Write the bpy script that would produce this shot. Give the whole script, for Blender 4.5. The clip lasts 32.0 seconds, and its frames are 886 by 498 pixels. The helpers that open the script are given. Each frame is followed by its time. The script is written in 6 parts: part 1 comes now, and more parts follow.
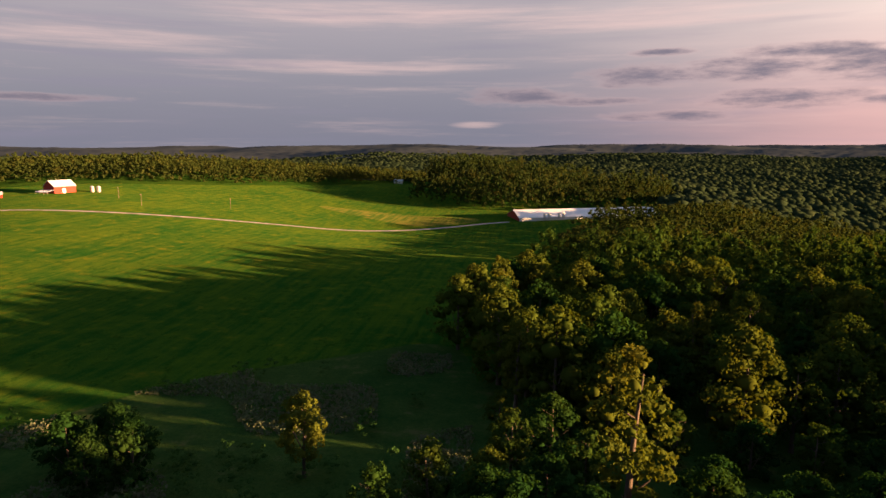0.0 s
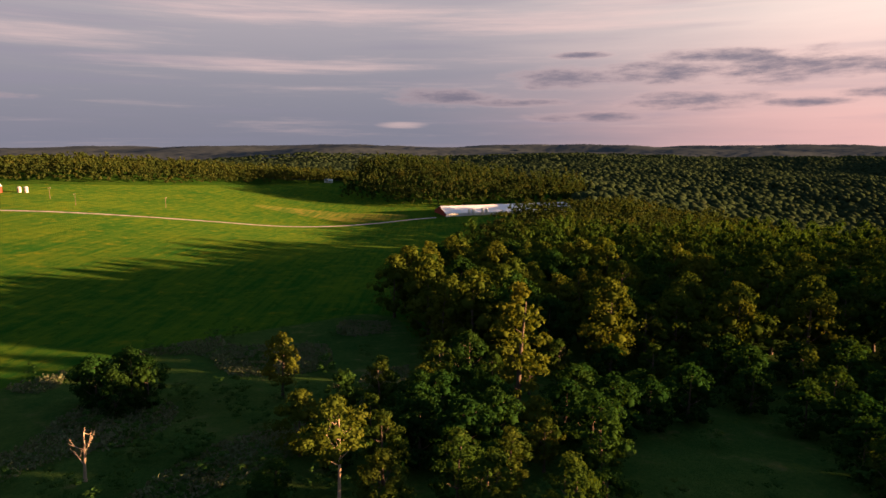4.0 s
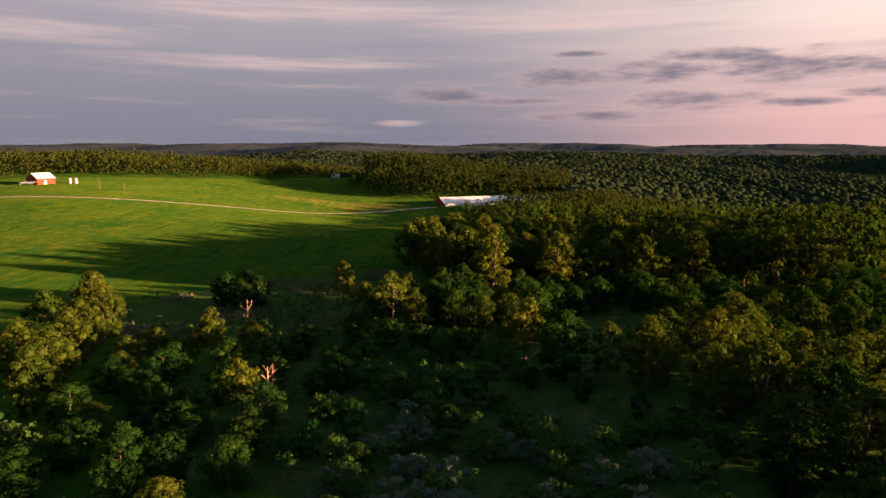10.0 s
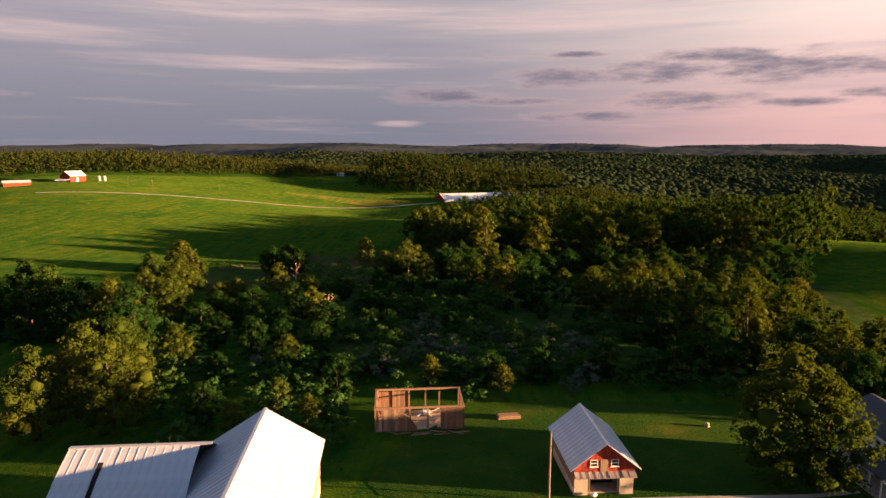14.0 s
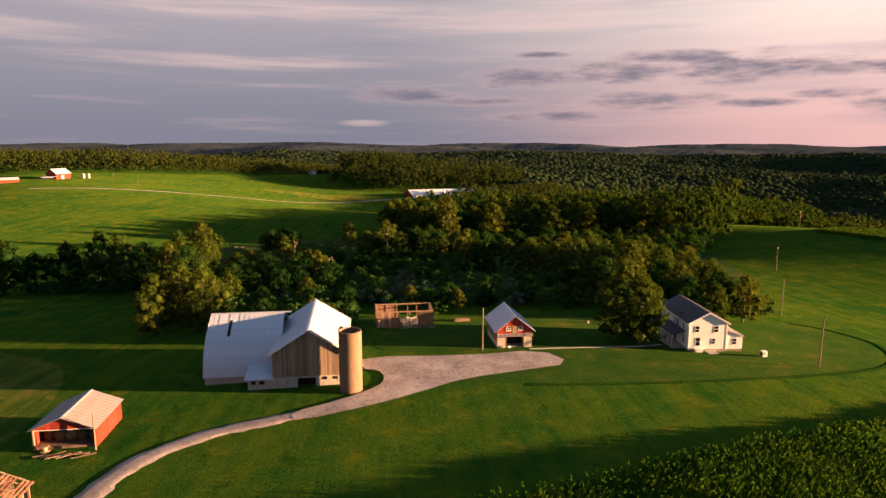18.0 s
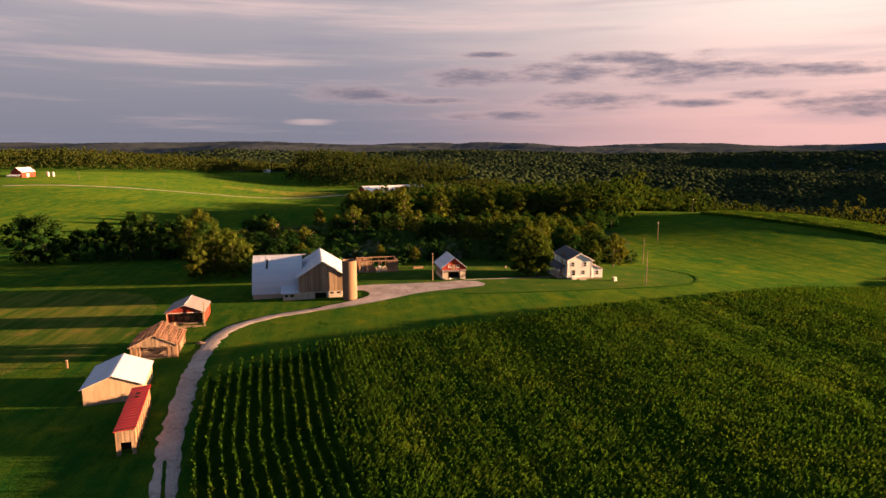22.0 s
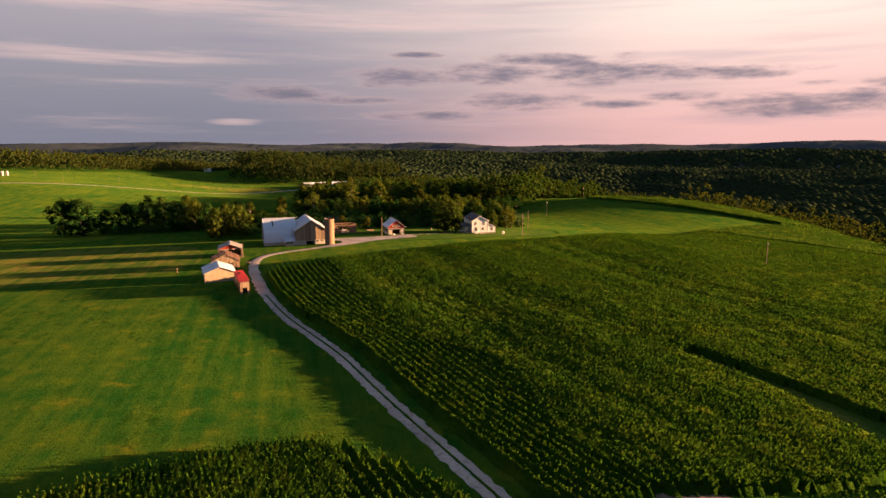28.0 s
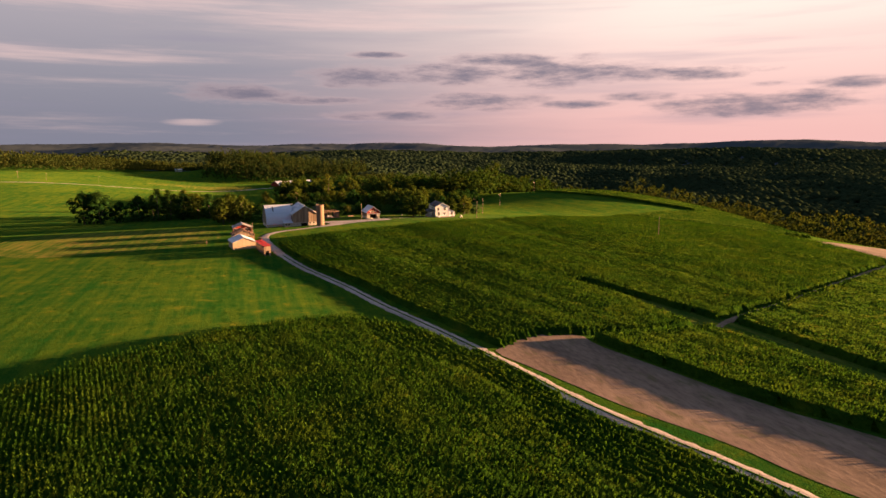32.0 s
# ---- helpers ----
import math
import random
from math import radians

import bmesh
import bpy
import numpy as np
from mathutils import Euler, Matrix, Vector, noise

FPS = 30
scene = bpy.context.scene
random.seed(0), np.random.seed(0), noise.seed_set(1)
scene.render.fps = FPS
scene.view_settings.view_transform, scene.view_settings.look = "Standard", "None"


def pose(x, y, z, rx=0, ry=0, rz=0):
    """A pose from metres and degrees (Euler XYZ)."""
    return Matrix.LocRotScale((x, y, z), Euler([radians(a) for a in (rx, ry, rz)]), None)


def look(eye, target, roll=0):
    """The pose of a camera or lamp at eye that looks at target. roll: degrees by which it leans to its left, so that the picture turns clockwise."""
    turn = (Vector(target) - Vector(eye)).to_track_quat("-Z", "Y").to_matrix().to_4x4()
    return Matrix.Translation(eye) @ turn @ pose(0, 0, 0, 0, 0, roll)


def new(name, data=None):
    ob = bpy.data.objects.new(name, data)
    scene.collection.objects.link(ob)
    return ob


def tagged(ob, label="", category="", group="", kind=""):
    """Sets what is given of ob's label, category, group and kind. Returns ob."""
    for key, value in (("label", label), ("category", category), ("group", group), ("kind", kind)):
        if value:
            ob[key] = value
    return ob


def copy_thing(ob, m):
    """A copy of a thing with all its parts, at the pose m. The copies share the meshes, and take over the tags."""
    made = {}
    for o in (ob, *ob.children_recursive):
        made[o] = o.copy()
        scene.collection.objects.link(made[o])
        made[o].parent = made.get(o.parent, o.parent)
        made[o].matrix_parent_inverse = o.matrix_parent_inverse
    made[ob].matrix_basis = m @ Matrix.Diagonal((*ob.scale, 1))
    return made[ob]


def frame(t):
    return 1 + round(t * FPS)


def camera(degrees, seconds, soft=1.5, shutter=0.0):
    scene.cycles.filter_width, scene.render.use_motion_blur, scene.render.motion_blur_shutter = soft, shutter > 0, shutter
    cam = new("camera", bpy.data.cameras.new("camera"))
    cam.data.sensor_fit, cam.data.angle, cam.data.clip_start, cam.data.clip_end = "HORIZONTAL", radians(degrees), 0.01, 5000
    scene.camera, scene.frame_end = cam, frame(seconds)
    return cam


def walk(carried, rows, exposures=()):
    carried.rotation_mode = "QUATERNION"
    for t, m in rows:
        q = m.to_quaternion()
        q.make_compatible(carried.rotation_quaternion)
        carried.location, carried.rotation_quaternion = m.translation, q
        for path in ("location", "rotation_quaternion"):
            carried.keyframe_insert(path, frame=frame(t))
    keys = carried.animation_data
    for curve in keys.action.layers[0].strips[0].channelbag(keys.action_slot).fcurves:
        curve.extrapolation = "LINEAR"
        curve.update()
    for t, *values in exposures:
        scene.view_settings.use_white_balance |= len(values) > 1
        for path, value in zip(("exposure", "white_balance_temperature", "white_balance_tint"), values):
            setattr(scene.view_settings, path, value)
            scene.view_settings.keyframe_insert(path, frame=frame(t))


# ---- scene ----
cam = camera(70.79, 32.0)
PATH = (
    (0.0, pose(13.58, 117.52, 40.89, 80.427, 0, 6.969) @ pose(0, 0, 0, 0, 0, -0.112)),
    (1.0, pose(14.33, 109.21, 40.95, 80.453, 0, 5.345) @ pose(0, 0, 0, 0, 0, -0.131)),
    (2.0, pose(14.87, 100.71, 41.04, 80.469, 0, 3.422) @ pose(0, 0, 0, 0, 0, -0.137)),
    (3.0, pose(14.98, 91.85, 41.20, 80.464, 0, 1.490) @ pose(0, 0, 0, 0, 0, -0.120)),
    (4.0, pose(14.73, 82.04, 41.25, 80.432, 0, 0.328) @ pose(0, 0, 0, 0, 0, -0.071)),
    (5.0, pose(14.25, 70.75, 41.08, 80.384, 0, -0.037) @ pose(0, 0, 0, 0, 0, -0.007)),
    (6.0, pose(13.81, 58.34, 40.87, 80.337, 0, -0.047) @ pose(0, 0, 0, 0, 0, 0.052)),
    (7.0, pose(13.61, 45.34, 40.83, 80.305, 0, -0.061) @ pose(0, 0, 0, 0, 0, 0.090)),
    (8.0, pose(13.54, 32.19, 40.86, 80.288, 0, -0.071) @ pose(0, 0, 0, 0, 0, 0.107)),
    (9.0, pose(13.44, 19.22, 40.84, 80.282, 0, -0.011) @ pose(0, 0, 0, 0, 0, 0.109)),
    (10.0, pose(13.24, 6.35, 40.81, 80.285, 0, 0.065) @ pose(0, 0, 0, 0, 0, 0.100)),
    (11.0, pose(12.92, -6.61, 40.81, 80.293, 0, 0.069) @ pose(0, 0, 0, 0, 0, 0.086)),
    (12.0, pose(12.56, -19.82, 40.82, 80.303, 0, -0.036) @ pose(0, 0, 0, 0, 0, 0.073)),
    (13.0, pose(12.23, -33.26, 40.80, 80.312, 0, -0.100) @ pose(0, 0, 0, 0, 0, 0.065)),
    (14.0, pose(11.93, -46.29, 40.83, 80.318, 0, -0.053) @ pose(0, 0, 0, 0, 0, 0.068)),
    (15.0, pose(11.61, -58.44, 40.96, 80.317, 0, -0.229) @ pose(0, 0, 0, 0, 0, 0.084)),
    (16.0, pose(11.23, -70.73, 41.05, 80.309, 0, -0.743) @ pose(0, 0, 0, 0, 0, 0.106)),
    (17.0, pose(10.70, -84.27, 40.98, 80.296, 0, -1.824) @ pose(0, 0, 0, 0, 0, 0.125)),
    (18.0, pose(9.87, -99.04, 40.88, 80.278, 0, -3.102) @ pose(0, 0, 0, 0, 0, 0.134)),
    (19.0, pose(8.56, -114.65, 40.86, 80.259, 0, -4.317) @ pose(0, 0, 0, 0, 0, 0.133)),
    (20.0, pose(6.84, -130.49, 40.92, 80.242, 0, -5.487) @ pose(0, 0, 0, 0, 0, 0.127)),
    (21.0, pose(4.79, -146.04, 40.98, 80.230, 0, -6.664) @ pose(0, 0, 0, 0, 0, 0.120)),
    (22.0, pose(2.51, -161.39, 41.01, 80.223, 0, -7.817) @ pose(0, 0, 0, 0, 0, 0.112)),
    (23.0, pose(0.08, -176.75, 40.98, 80.220, 0, -8.906) @ pose(0, 0, 0, 0, 0, 0.101)),
    (24.0, pose(-2.58, -192.12, 40.93, 80.220, 0, -9.952) @ pose(0, 0, 0, 0, 0, 0.087)),
    (25.0, pose(-5.54, -207.44, 40.92, 80.221, 0, -10.987) @ pose(0, 0, 0, 0, 0, 0.070)),
    (26.0, pose(-8.83, -222.69, 40.95, 80.224, 0, -12.032) @ pose(0, 0, 0, 0, 0, 0.049)),
    (27.0, pose(-12.44, -237.84, 41.02, 80.227, 0, -13.092) @ pose(0, 0, 0, 0, 0, 0.023)),
    (28.0, pose(-16.37, -252.91, 41.09, 80.230, 0, -14.117) @ pose(0, 0, 0, 0, 0, -0.006)),
    (29.0, pose(-20.60, -267.94, 41.12, 80.234, 0, -15.059) @ pose(0, 0, 0, 0, 0, -0.039)),
    (30.0, pose(-25.07, -282.92, 41.12, 80.237, 0, -15.918) @ pose(0, 0, 0, 0, 0, -0.074)),
    (31.0, pose(-29.70, -297.89, 41.11, 80.240, 0, -16.712) @ pose(0, 0, 0, 0, 0, -0.110)),
    (32.0, pose(-34.43, -312.84, 41.09, 80.243, 0, -17.472) @ pose(0, 0, 0, 0, 0, -0.147)),
)
walk(cam, PATH, ((0.0, 1.8), (32.0, 1.85)))

# ---- sky and sun ----
SUN_AZ = radians(98.5)      # clockwise from +y: low in the picture's right
SUN_EL = radians(5.5)


def nodes_of(tree):
    """Small helpers to write node graphs."""
    def node(kind, **values):
        n = tree.nodes.new(kind)
        for k, v in values.items():
            if k == "op":
                n.operation = v
            elif k == "blend":
                n.data_type, n.blend_type = "RGBA", v
            elif k == "ramp":
                while len(n.color_ramp.elements) < len(v):
                    n.color_ramp.elements.new(0.5)
                for e, (p, c) in zip(n.color_ramp.elements, v):
                    e.position, e.color = p, (*c, 1)
            else:
                n.inputs[k].default_value = v
        return n

    def link(a, b):
        tree.links.new(a, b)

    def num(op, a, b=None, c=None):
        n = tree.nodes.new("ShaderNodeMath")
        n.operation = op
        for i, v in enumerate((a, b, c)):
            if v is None:
                continue
            if isinstance(v, (int, float)):
                n.inputs[i].default_value = v
            else:
                tree.links.new(v, n.inputs[i])
        return n.outputs[0]

    def mix(f, a, b, blend="MIX"):
        n = tree.nodes.new("ShaderNodeMix")
        n.data_type, n.blend_type = "RGBA", blend
        for i, v in ((0, f), (6, a), (7, b)):
            if isinstance(v, (int, float)):
                n.inputs[i].default_value = v
            elif isinstance(v, tuple):
                n.inputs[i].default_value = (*v, 1)
            else:
                tree.links.new(v, n.inputs[i])
        return n.outputs[2]

    def step(v, lo, hi):
        n = tree.nodes.new("ShaderNodeMapRange")
        n.interpolation_type = "SMOOTHSTEP"
        tree.links.new(v, n.inputs[0])
        n.inputs[1].default_value, n.inputs[2].default_value = lo, hi
        return n.outputs[0]
    return node, link, num, mix, step


def rgb(r, g, b):
    """Linear colour from the usual 0 to 255 values."""
    return tuple(((c / 255) / 12.92 if c <= 10 else ((c / 255 + 0.055) / 1.055) ** 2.4) for c in (r, g, b))


def make_world():
    world = bpy.data.worlds.new("sky")
    scene.world = world
    world.use_nodes = True
    tree = world.node_tree
    tree.nodes.clear()
    node, link, num, mix, step = nodes_of(tree)
    co = node("ShaderNodeTexCoord")
    sep = node("ShaderNodeSeparateXYZ")
    link(co.outputs["Generated"], sep.inputs[0])
    x, y, z = sep.outputs
    az = num("MULTIPLY", num("ARCTAN2", x, y), 57.2958)
    el = num("MULTIPLY", num("ARCSINE", z), 57.2958)

    def noise_at(sx, sy, scale, detail=6.0, rough=0.6, offset=0.0):
        v = node("ShaderNodeCombineXYZ")
        link(num("MULTIPLY", az, sx), v.inputs[0])
        link(num("MULTIPLY", el, sy), v.inputs[1])
        v.inputs[2].default_value = offset
        n = node("ShaderNodeTexNoise", Scale=scale, Detail=detail, Roughness=rough)
        link(v.outputs[0], n.inputs["Vector"])
        return n.outputs["Fac"]

    # clear part of the sky, faint behind the cloud deck
    sky = node("ShaderNodeTexSky")
    sky.sky_type, sky.sun_disc = "NISHITA", False
    sky.sun_elevation, sky.sun_rotation = SUN_EL, SUN_AZ
    clear = mix(1.0, sky.outputs[0], (0.1, 0.1, 0.1), "MULTIPLY")
    # the thin high deck: grey-violet low down, paler above, pink towards the sun
    up = step(el, 0.0, 15.0)
    cool = mix(up, rgb(122, 122, 138), rgb(172, 162, 168))
    warm = mix(up, rgb(226, 176, 172), rgb(255, 235, 222))
    near_sun = step(az, -14.0, 52.0)
    wisps = noise_at(0.035, 0.35, 1.0, 5.0, 0.55)
    near = step(num("ADD", near_sun, num("MULTIPLY", num("SUBTRACT", wisps, 0.5), 0.45)), 0.02, 0.98)
    deck = mix(near, cool, warm)
    def bodies(spots, rough, strength):
        """Soft ragged ovals: centre (azimuth, elevation), half width, half height."""
        out = None
        for a, e, w, h in spots:
            dx = num("MULTIPLY", num("SUBTRACT", az, a), 1 / w)
            dy = num("MULTIPLY", num("SUBTRACT", el, e), 1 / h)
            m = num("SUBTRACT", 1.0, num("ADD", num("MULTIPLY", dx, dx), num("MULTIPLY", dy, dy)))
            out = m if out is None else num("MAXIMUM", out, m)
        return num("ADD", num("MAXIMUM", out, -1.2), num("MULTIPLY", num("SUBTRACT", rough, 0.5), strength))

    fibre = noise_at(0.05, 0.9, 1.0, 8.0, 0.66, 4.0)
    streak = bodies(((-12, 10.9, 13, 0.9), (9, 10.4, 13, 0.9), (-35, 8.2, 11, 0.7), (-17, 6.5, 13, 0.5), (-4.0, 1.65, 1.8, 0.25), (30, 12.5, 16, 1.6), (-2, 13.5, 10, 1.0), (55, 8, 12, 0.9)), fibre, 7.5)
    deck = mix(num("MULTIPLY", step(streak, -1.2, 2.6), 0.55), deck, rgb(240, 202, 194))
    grey = step(noise_at(0.04, 0.6, 1.1, 4.0, 0.5, 9.0), 0.5, 0.75)
    deck = mix(num("MULTIPLY", grey, 0.35), deck, rgb(136, 129, 150))
    # low dark clouds: centre (azimuth, elevation), half width, half height
    edge = noise_at(0.24, 1.1, 1.0, 9.0, 0.66, 2.0)
    body = bodies(((10.3, 5.6, 4.6, 0.9), (18.3, 5.9, 5.5, 0.95), (23.1, 7.0, 5.4, 0.7), (27.5, 6.0, 7.4, 1.3), (36.7, 5.5, 6.9, 0.6), (21.3, 3.5, 5.7, 0.85), (28.8, 3.2, 3.3, 0.4),
                   (-0.5, 4.1, 4.3, 0.75), (6.3, 3.6, 4.8, 0.35), (12.7, 2.3, 5.0, 0.45), (41.6, 2.9, 6.0, 1.05), (46.8, 3.1, 4.5, 0.85), (34.5, 3.8, 3.1, 0.45),
                   (50.2, 4.4, 2.6, 0.55), (12.1, 7.5, 2.7, 0.3), (44.4, 4.5, 1.4, 0.25), (-40, 3.6, 6, 0.3)), edge, 4.2)
    deck = mix(num("MULTIPLY", step(body, -0.8, 0.8), 0.25), deck, rgb(238, 194, 188))
    deck = mix(num("MULTIPLY", step(body, -0.4, 1.6), 0.9), deck, rgb(108, 104, 122))
    # the dusk sky is dimmer and bluer overhead and away from the sun
    deck = mix(step(el, 16.0, 48.0), deck, (0.125, 0.185, 0.275))
    away = step(num("MULTIPLY", y, -1.0), -0.1, 0.6)
    deck = mix(away, deck, (0.145, 0.168, 0.25))
    seen = mix(0.04, deck, clear)
    below = step(el, -3.0, 0.0)
    seen = mix(below, rgb(50, 60, 48), seen)
    bg = node("ShaderNodeBackground", Strength=0.345)
    link(seen, bg.inputs[0])
    out = node("ShaderNodeOutputWorld")
    link(bg.outputs[0], out.inputs[0])


make_world()
sun_data = bpy.data.lights.new("sun", "SUN")
sun_data.energy, sun_data.angle, sun_data.color = 9.6, radians(0.9), (1.0, 0.515, 0.23)
sun = new("sun", sun_data)
sun.matrix_world = look((0, 0, 0), (-math.sin(SUN_AZ), -math.cos(SUN_AZ), -math.tan(SUN_EL)))

# ---- materials ----
def material(name, low, high, rough=0.8, scale=1.0, big=0.05, metal=0.0, bump=0.3, stain=None, stretch=(1, 1, 1), per_piece=0.0, spec=0.3, object_space=True, through_light=0.0):
    """A surface of two colours mixed at two scales, with grain relief and, if given, stains."""
    m = bpy.data.materials.new(name)
    m.use_nodes = True
    tree = m.node_tree
    tree.nodes.clear()
    node, link, num, mix, step = nodes_of(tree)
    if object_space:
        pos = node("ShaderNodeTexCoord").outputs["Object"]
    else:
        pos = node("ShaderNodeNewGeometry").outputs["Position"]
    mp = node("ShaderNodeMapping", Scale=stretch)
    link(pos, mp.inputs[0])
    fine = node("ShaderNodeTexNoise", Scale=scale, Detail=6.0, Roughness=0.65)
    coarse = node("ShaderNodeTexNoise", Scale=big, Detail=4.0, Roughness=0.55)
    link(mp.outputs[0], fine.inputs["Vector"])
    link(mp.outputs[0], coarse.inputs["Vector"])
    f = num("ADD", num("MULTIPLY", fine.outputs["Fac"], 0.55), num("MULTIPLY", coarse.outputs["Fac"], 0.45))
    if per_piece:
        info = node("ShaderNodeObjectInfo")
        f = num("ADD", f, num("MULTIPLY", num("SUBTRACT", info.outputs["Random"], 0.5), per_piece))
    colour = mix(step(f, 0.3, 0.7), low, high)
    if stain:
        spots = node("ShaderNodeTexNoise", Scale=scale * 0.35, Detail=8.0, Roughness=0.7)
        link(mp.outputs[0], spots.inputs["Vector"])
        colour = mix(num("MULTIPLY", step(spots.outputs["Fac"], 0.5, 0.72), 0.8), colour, stain)
    bs = node("ShaderNodeBsdfPrincipled", Roughness=rough, Metallic=metal)
    bs.inputs["Specular IOR Level"].default_value = spec
    link(colour, bs.inputs["Base Color"])
    if bump:
        b = node("ShaderNodeBump", Strength=bump, Distance=0.05)
        link(fine.outputs["Fac"], b.inputs["Height"])
        link(b.outputs[0], bs.inputs["Normal"])
    out = node("ShaderNodeOutputMaterial")
    link(bs.outputs[0], out.inputs[0])
    return m


def leaf_material(name, low, high, accent, glow=0.35, vary=0.3):
    """Foliage: differs from plant to plant and from leaf clump to leaf clump, and lets some light through."""
    m = bpy.data.materials.new(name)
    m.use_nodes = True
    tree = m.node_tree
    tree.nodes.clear()
    node, link, num, mix, step = nodes_of(tree)
    geo, info = node("ShaderNodeNewGeometry"), node("ShaderNodeObjectInfo")
    n = node("ShaderNodeTexNoise", Scale=0.09, Detail=3.0)
    link(geo.outputs["Position"], n.inputs["Vector"])
    f = num("ADD", num("MULTIPLY", geo.outputs["Random Per Island"], vary), num("MULTIPLY", info.outputs["Random"], 1 - vary))
    c = mix(f, low, high)
    c = mix(num("MULTIPLY", step(n.outputs["Fac"], 0.45, 0.75), 0.6), c, accent)
    d = node("ShaderNodeBsdfDiffuse")
    t = node("ShaderNodeBsdfTranslucent")
    link(c, d.inputs[0])
    link(mix(1.0, c, (1.5, 1.3, 0.5), "MULTIPLY"), t.inputs[0])
    s = node("ShaderNodeMixShader")
    s.inputs[0].default_value = glow
    link(d.outputs[0], s.inputs[1])
    link(t.outputs[0], s.inputs[2])
    out = node("ShaderNodeOutputMaterial")
    link(s.outputs[0], out.inputs[0])
    return m


def turf_material(name, low, high, dry, scale=2.5, big=0.02, upright=1.7, glow=0.3, stripes=0.0, tufts=None, tips=0.38):
    """Grass seen from above: upright blades turn the surface every way and let low light through."""
    m = bpy.data.materials.new(name)
    m.use_nodes = True
    tree = m.node_tree
    tree.nodes.clear()
    node, link, num, mix, step = nodes_of(tree)
    geo = node("ShaderNodeNewGeometry")
    pos = geo.outputs["Position"]
    fine = node("ShaderNodeTexNoise", Scale=scale, Detail=3.0, Roughness=0.7)
    mid = node("ShaderNodeTexNoise", Scale=0.16, Detail=5.0, Roughness=0.65)
    coarse = node("ShaderNodeTexNoise", Scale=big, Detail=4.0, Roughness=0.55)
    blades = node("ShaderNodeTexNoise", Scale=7.0, Detail=2.0, Roughness=0.8)
    for n in (fine, mid, coarse, blades):
        link(pos, n.inputs["Vector"])
    f = num("ADD", num("MULTIPLY", fine.outputs["Fac"], 0.35), num("ADD", num("MULTIPLY", mid.outputs["Fac"], 0.35), num("MULTIPLY", coarse.outputs["Fac"], 0.3)))
    if stripes:
        mp = node("ShaderNodeMapping", Scale=(0.42, 0.02, 1))
        mp.inputs["Rotation"].default_value = (0, 0, 0.12)
        link(pos, mp.inputs[0])
        rows = node("ShaderNodeTexNoise", Scale=1.0, Detail=3.0, Roughness=0.6)
        link(mp.outputs[0], rows.inputs["Vector"])
        f = num("ADD", f, num("MULTIPLY", num("SUBTRACT", rows.outputs["Fac"], 0.5), stripes))
    c = mix(step(f, 0.34, 0.66), low, high)
    c = mix(num("MULTIPLY", step(mid.outputs["Fac"], 0.56, 0.74), 0.6), c, dry)
    if tufts:
        # coarse dark clumps that the mower left, in curving lines
        mp = node("ShaderNodeMapping", Scale=(1.0, 0.55, 1))
        mp.inputs["Rotation"].default_value = (0, 0, 0.9)
        link(pos, mp.inputs[0])
        clump = node("ShaderNodeTexNoise", Scale=0.035, Detail=3.0, Roughness=0.5, Distortion=1.2)
        torn = node("ShaderNodeTexNoise", Scale=0.5, Detail=5.0, Roughness=0.75)
        link(mp.outputs[0], clump.inputs["Vector"])
        link(mp.outputs[0], torn.inputs["Vector"])
        line = num("SUBTRACT", 0.035, num("ABSOLUTE", num("SUBTRACT", clump.outputs["Fac"], 0.52)))
        mask = step(num("ADD", num("MULTIPLY", line, 3.0), num("SUBTRACT", torn.outputs["Fac"], 0.56)), 0.02, 0.12)
        c = mix(num("MULTIPLY", mask, 0.75), c, tufts)
    tilt = node("ShaderNodeVectorMath", op="SUBTRACT")
    link(blades.outputs["Color"], tilt.inputs[0])
    tilt.inputs[1].default_value = (0.5, 0.5, 0.5)
    big_tilt = node("ShaderNodeVectorMath", op="SCALE")
    link(tilt.outputs[0], big_tilt.inputs[0])
    big_tilt.inputs["Scale"].default_value = upright * 4.5
    add = node("ShaderNodeVectorMath", op="ADD")
    link(geo.outputs["Normal"], add.inputs[0])
    link(big_tilt.outputs[0], add.inputs[1])
    nrm = node("ShaderNodeVectorMath", op="NORMALIZE")
    link(add.outputs[0], nrm.inputs[0])
    d = node("ShaderNodeBsdfDiffuse")
    t = node("ShaderNodeBsdfTranslucent")
    link(c, d.inputs[0])
    link(mix(1.0, c, (1.5, 1.25, 0.5), "MULTIPLY"), t.inputs[0])
    for b in (d, t):
        link(nrm.outputs[0], b.inputs["Normal"])
    s = node("ShaderNodeMixShader")
    s.inputs[0].default_value = glow
    link(d.outputs[0], s.inputs[1])
    link(t.outputs[0], s.inputs[2])
    # the fuzz of blade tips, which shows at grazing angles
    fuzz = node("ShaderNodeBsdfSheen", Roughness=0.5)
    link(mix(1.0, c, (tips * 1.25, tips * 0.8, tips), "MULTIPLY"), fuzz.inputs["Color"])
    both = node("ShaderNodeAddShader")
    link(s.outputs[0], both.inputs[0])
    link(fuzz.outputs[0], both.inputs[1])
    out = node("ShaderNodeOutputMaterial")
    link(both.outputs[0], out.inputs[0])
    return m


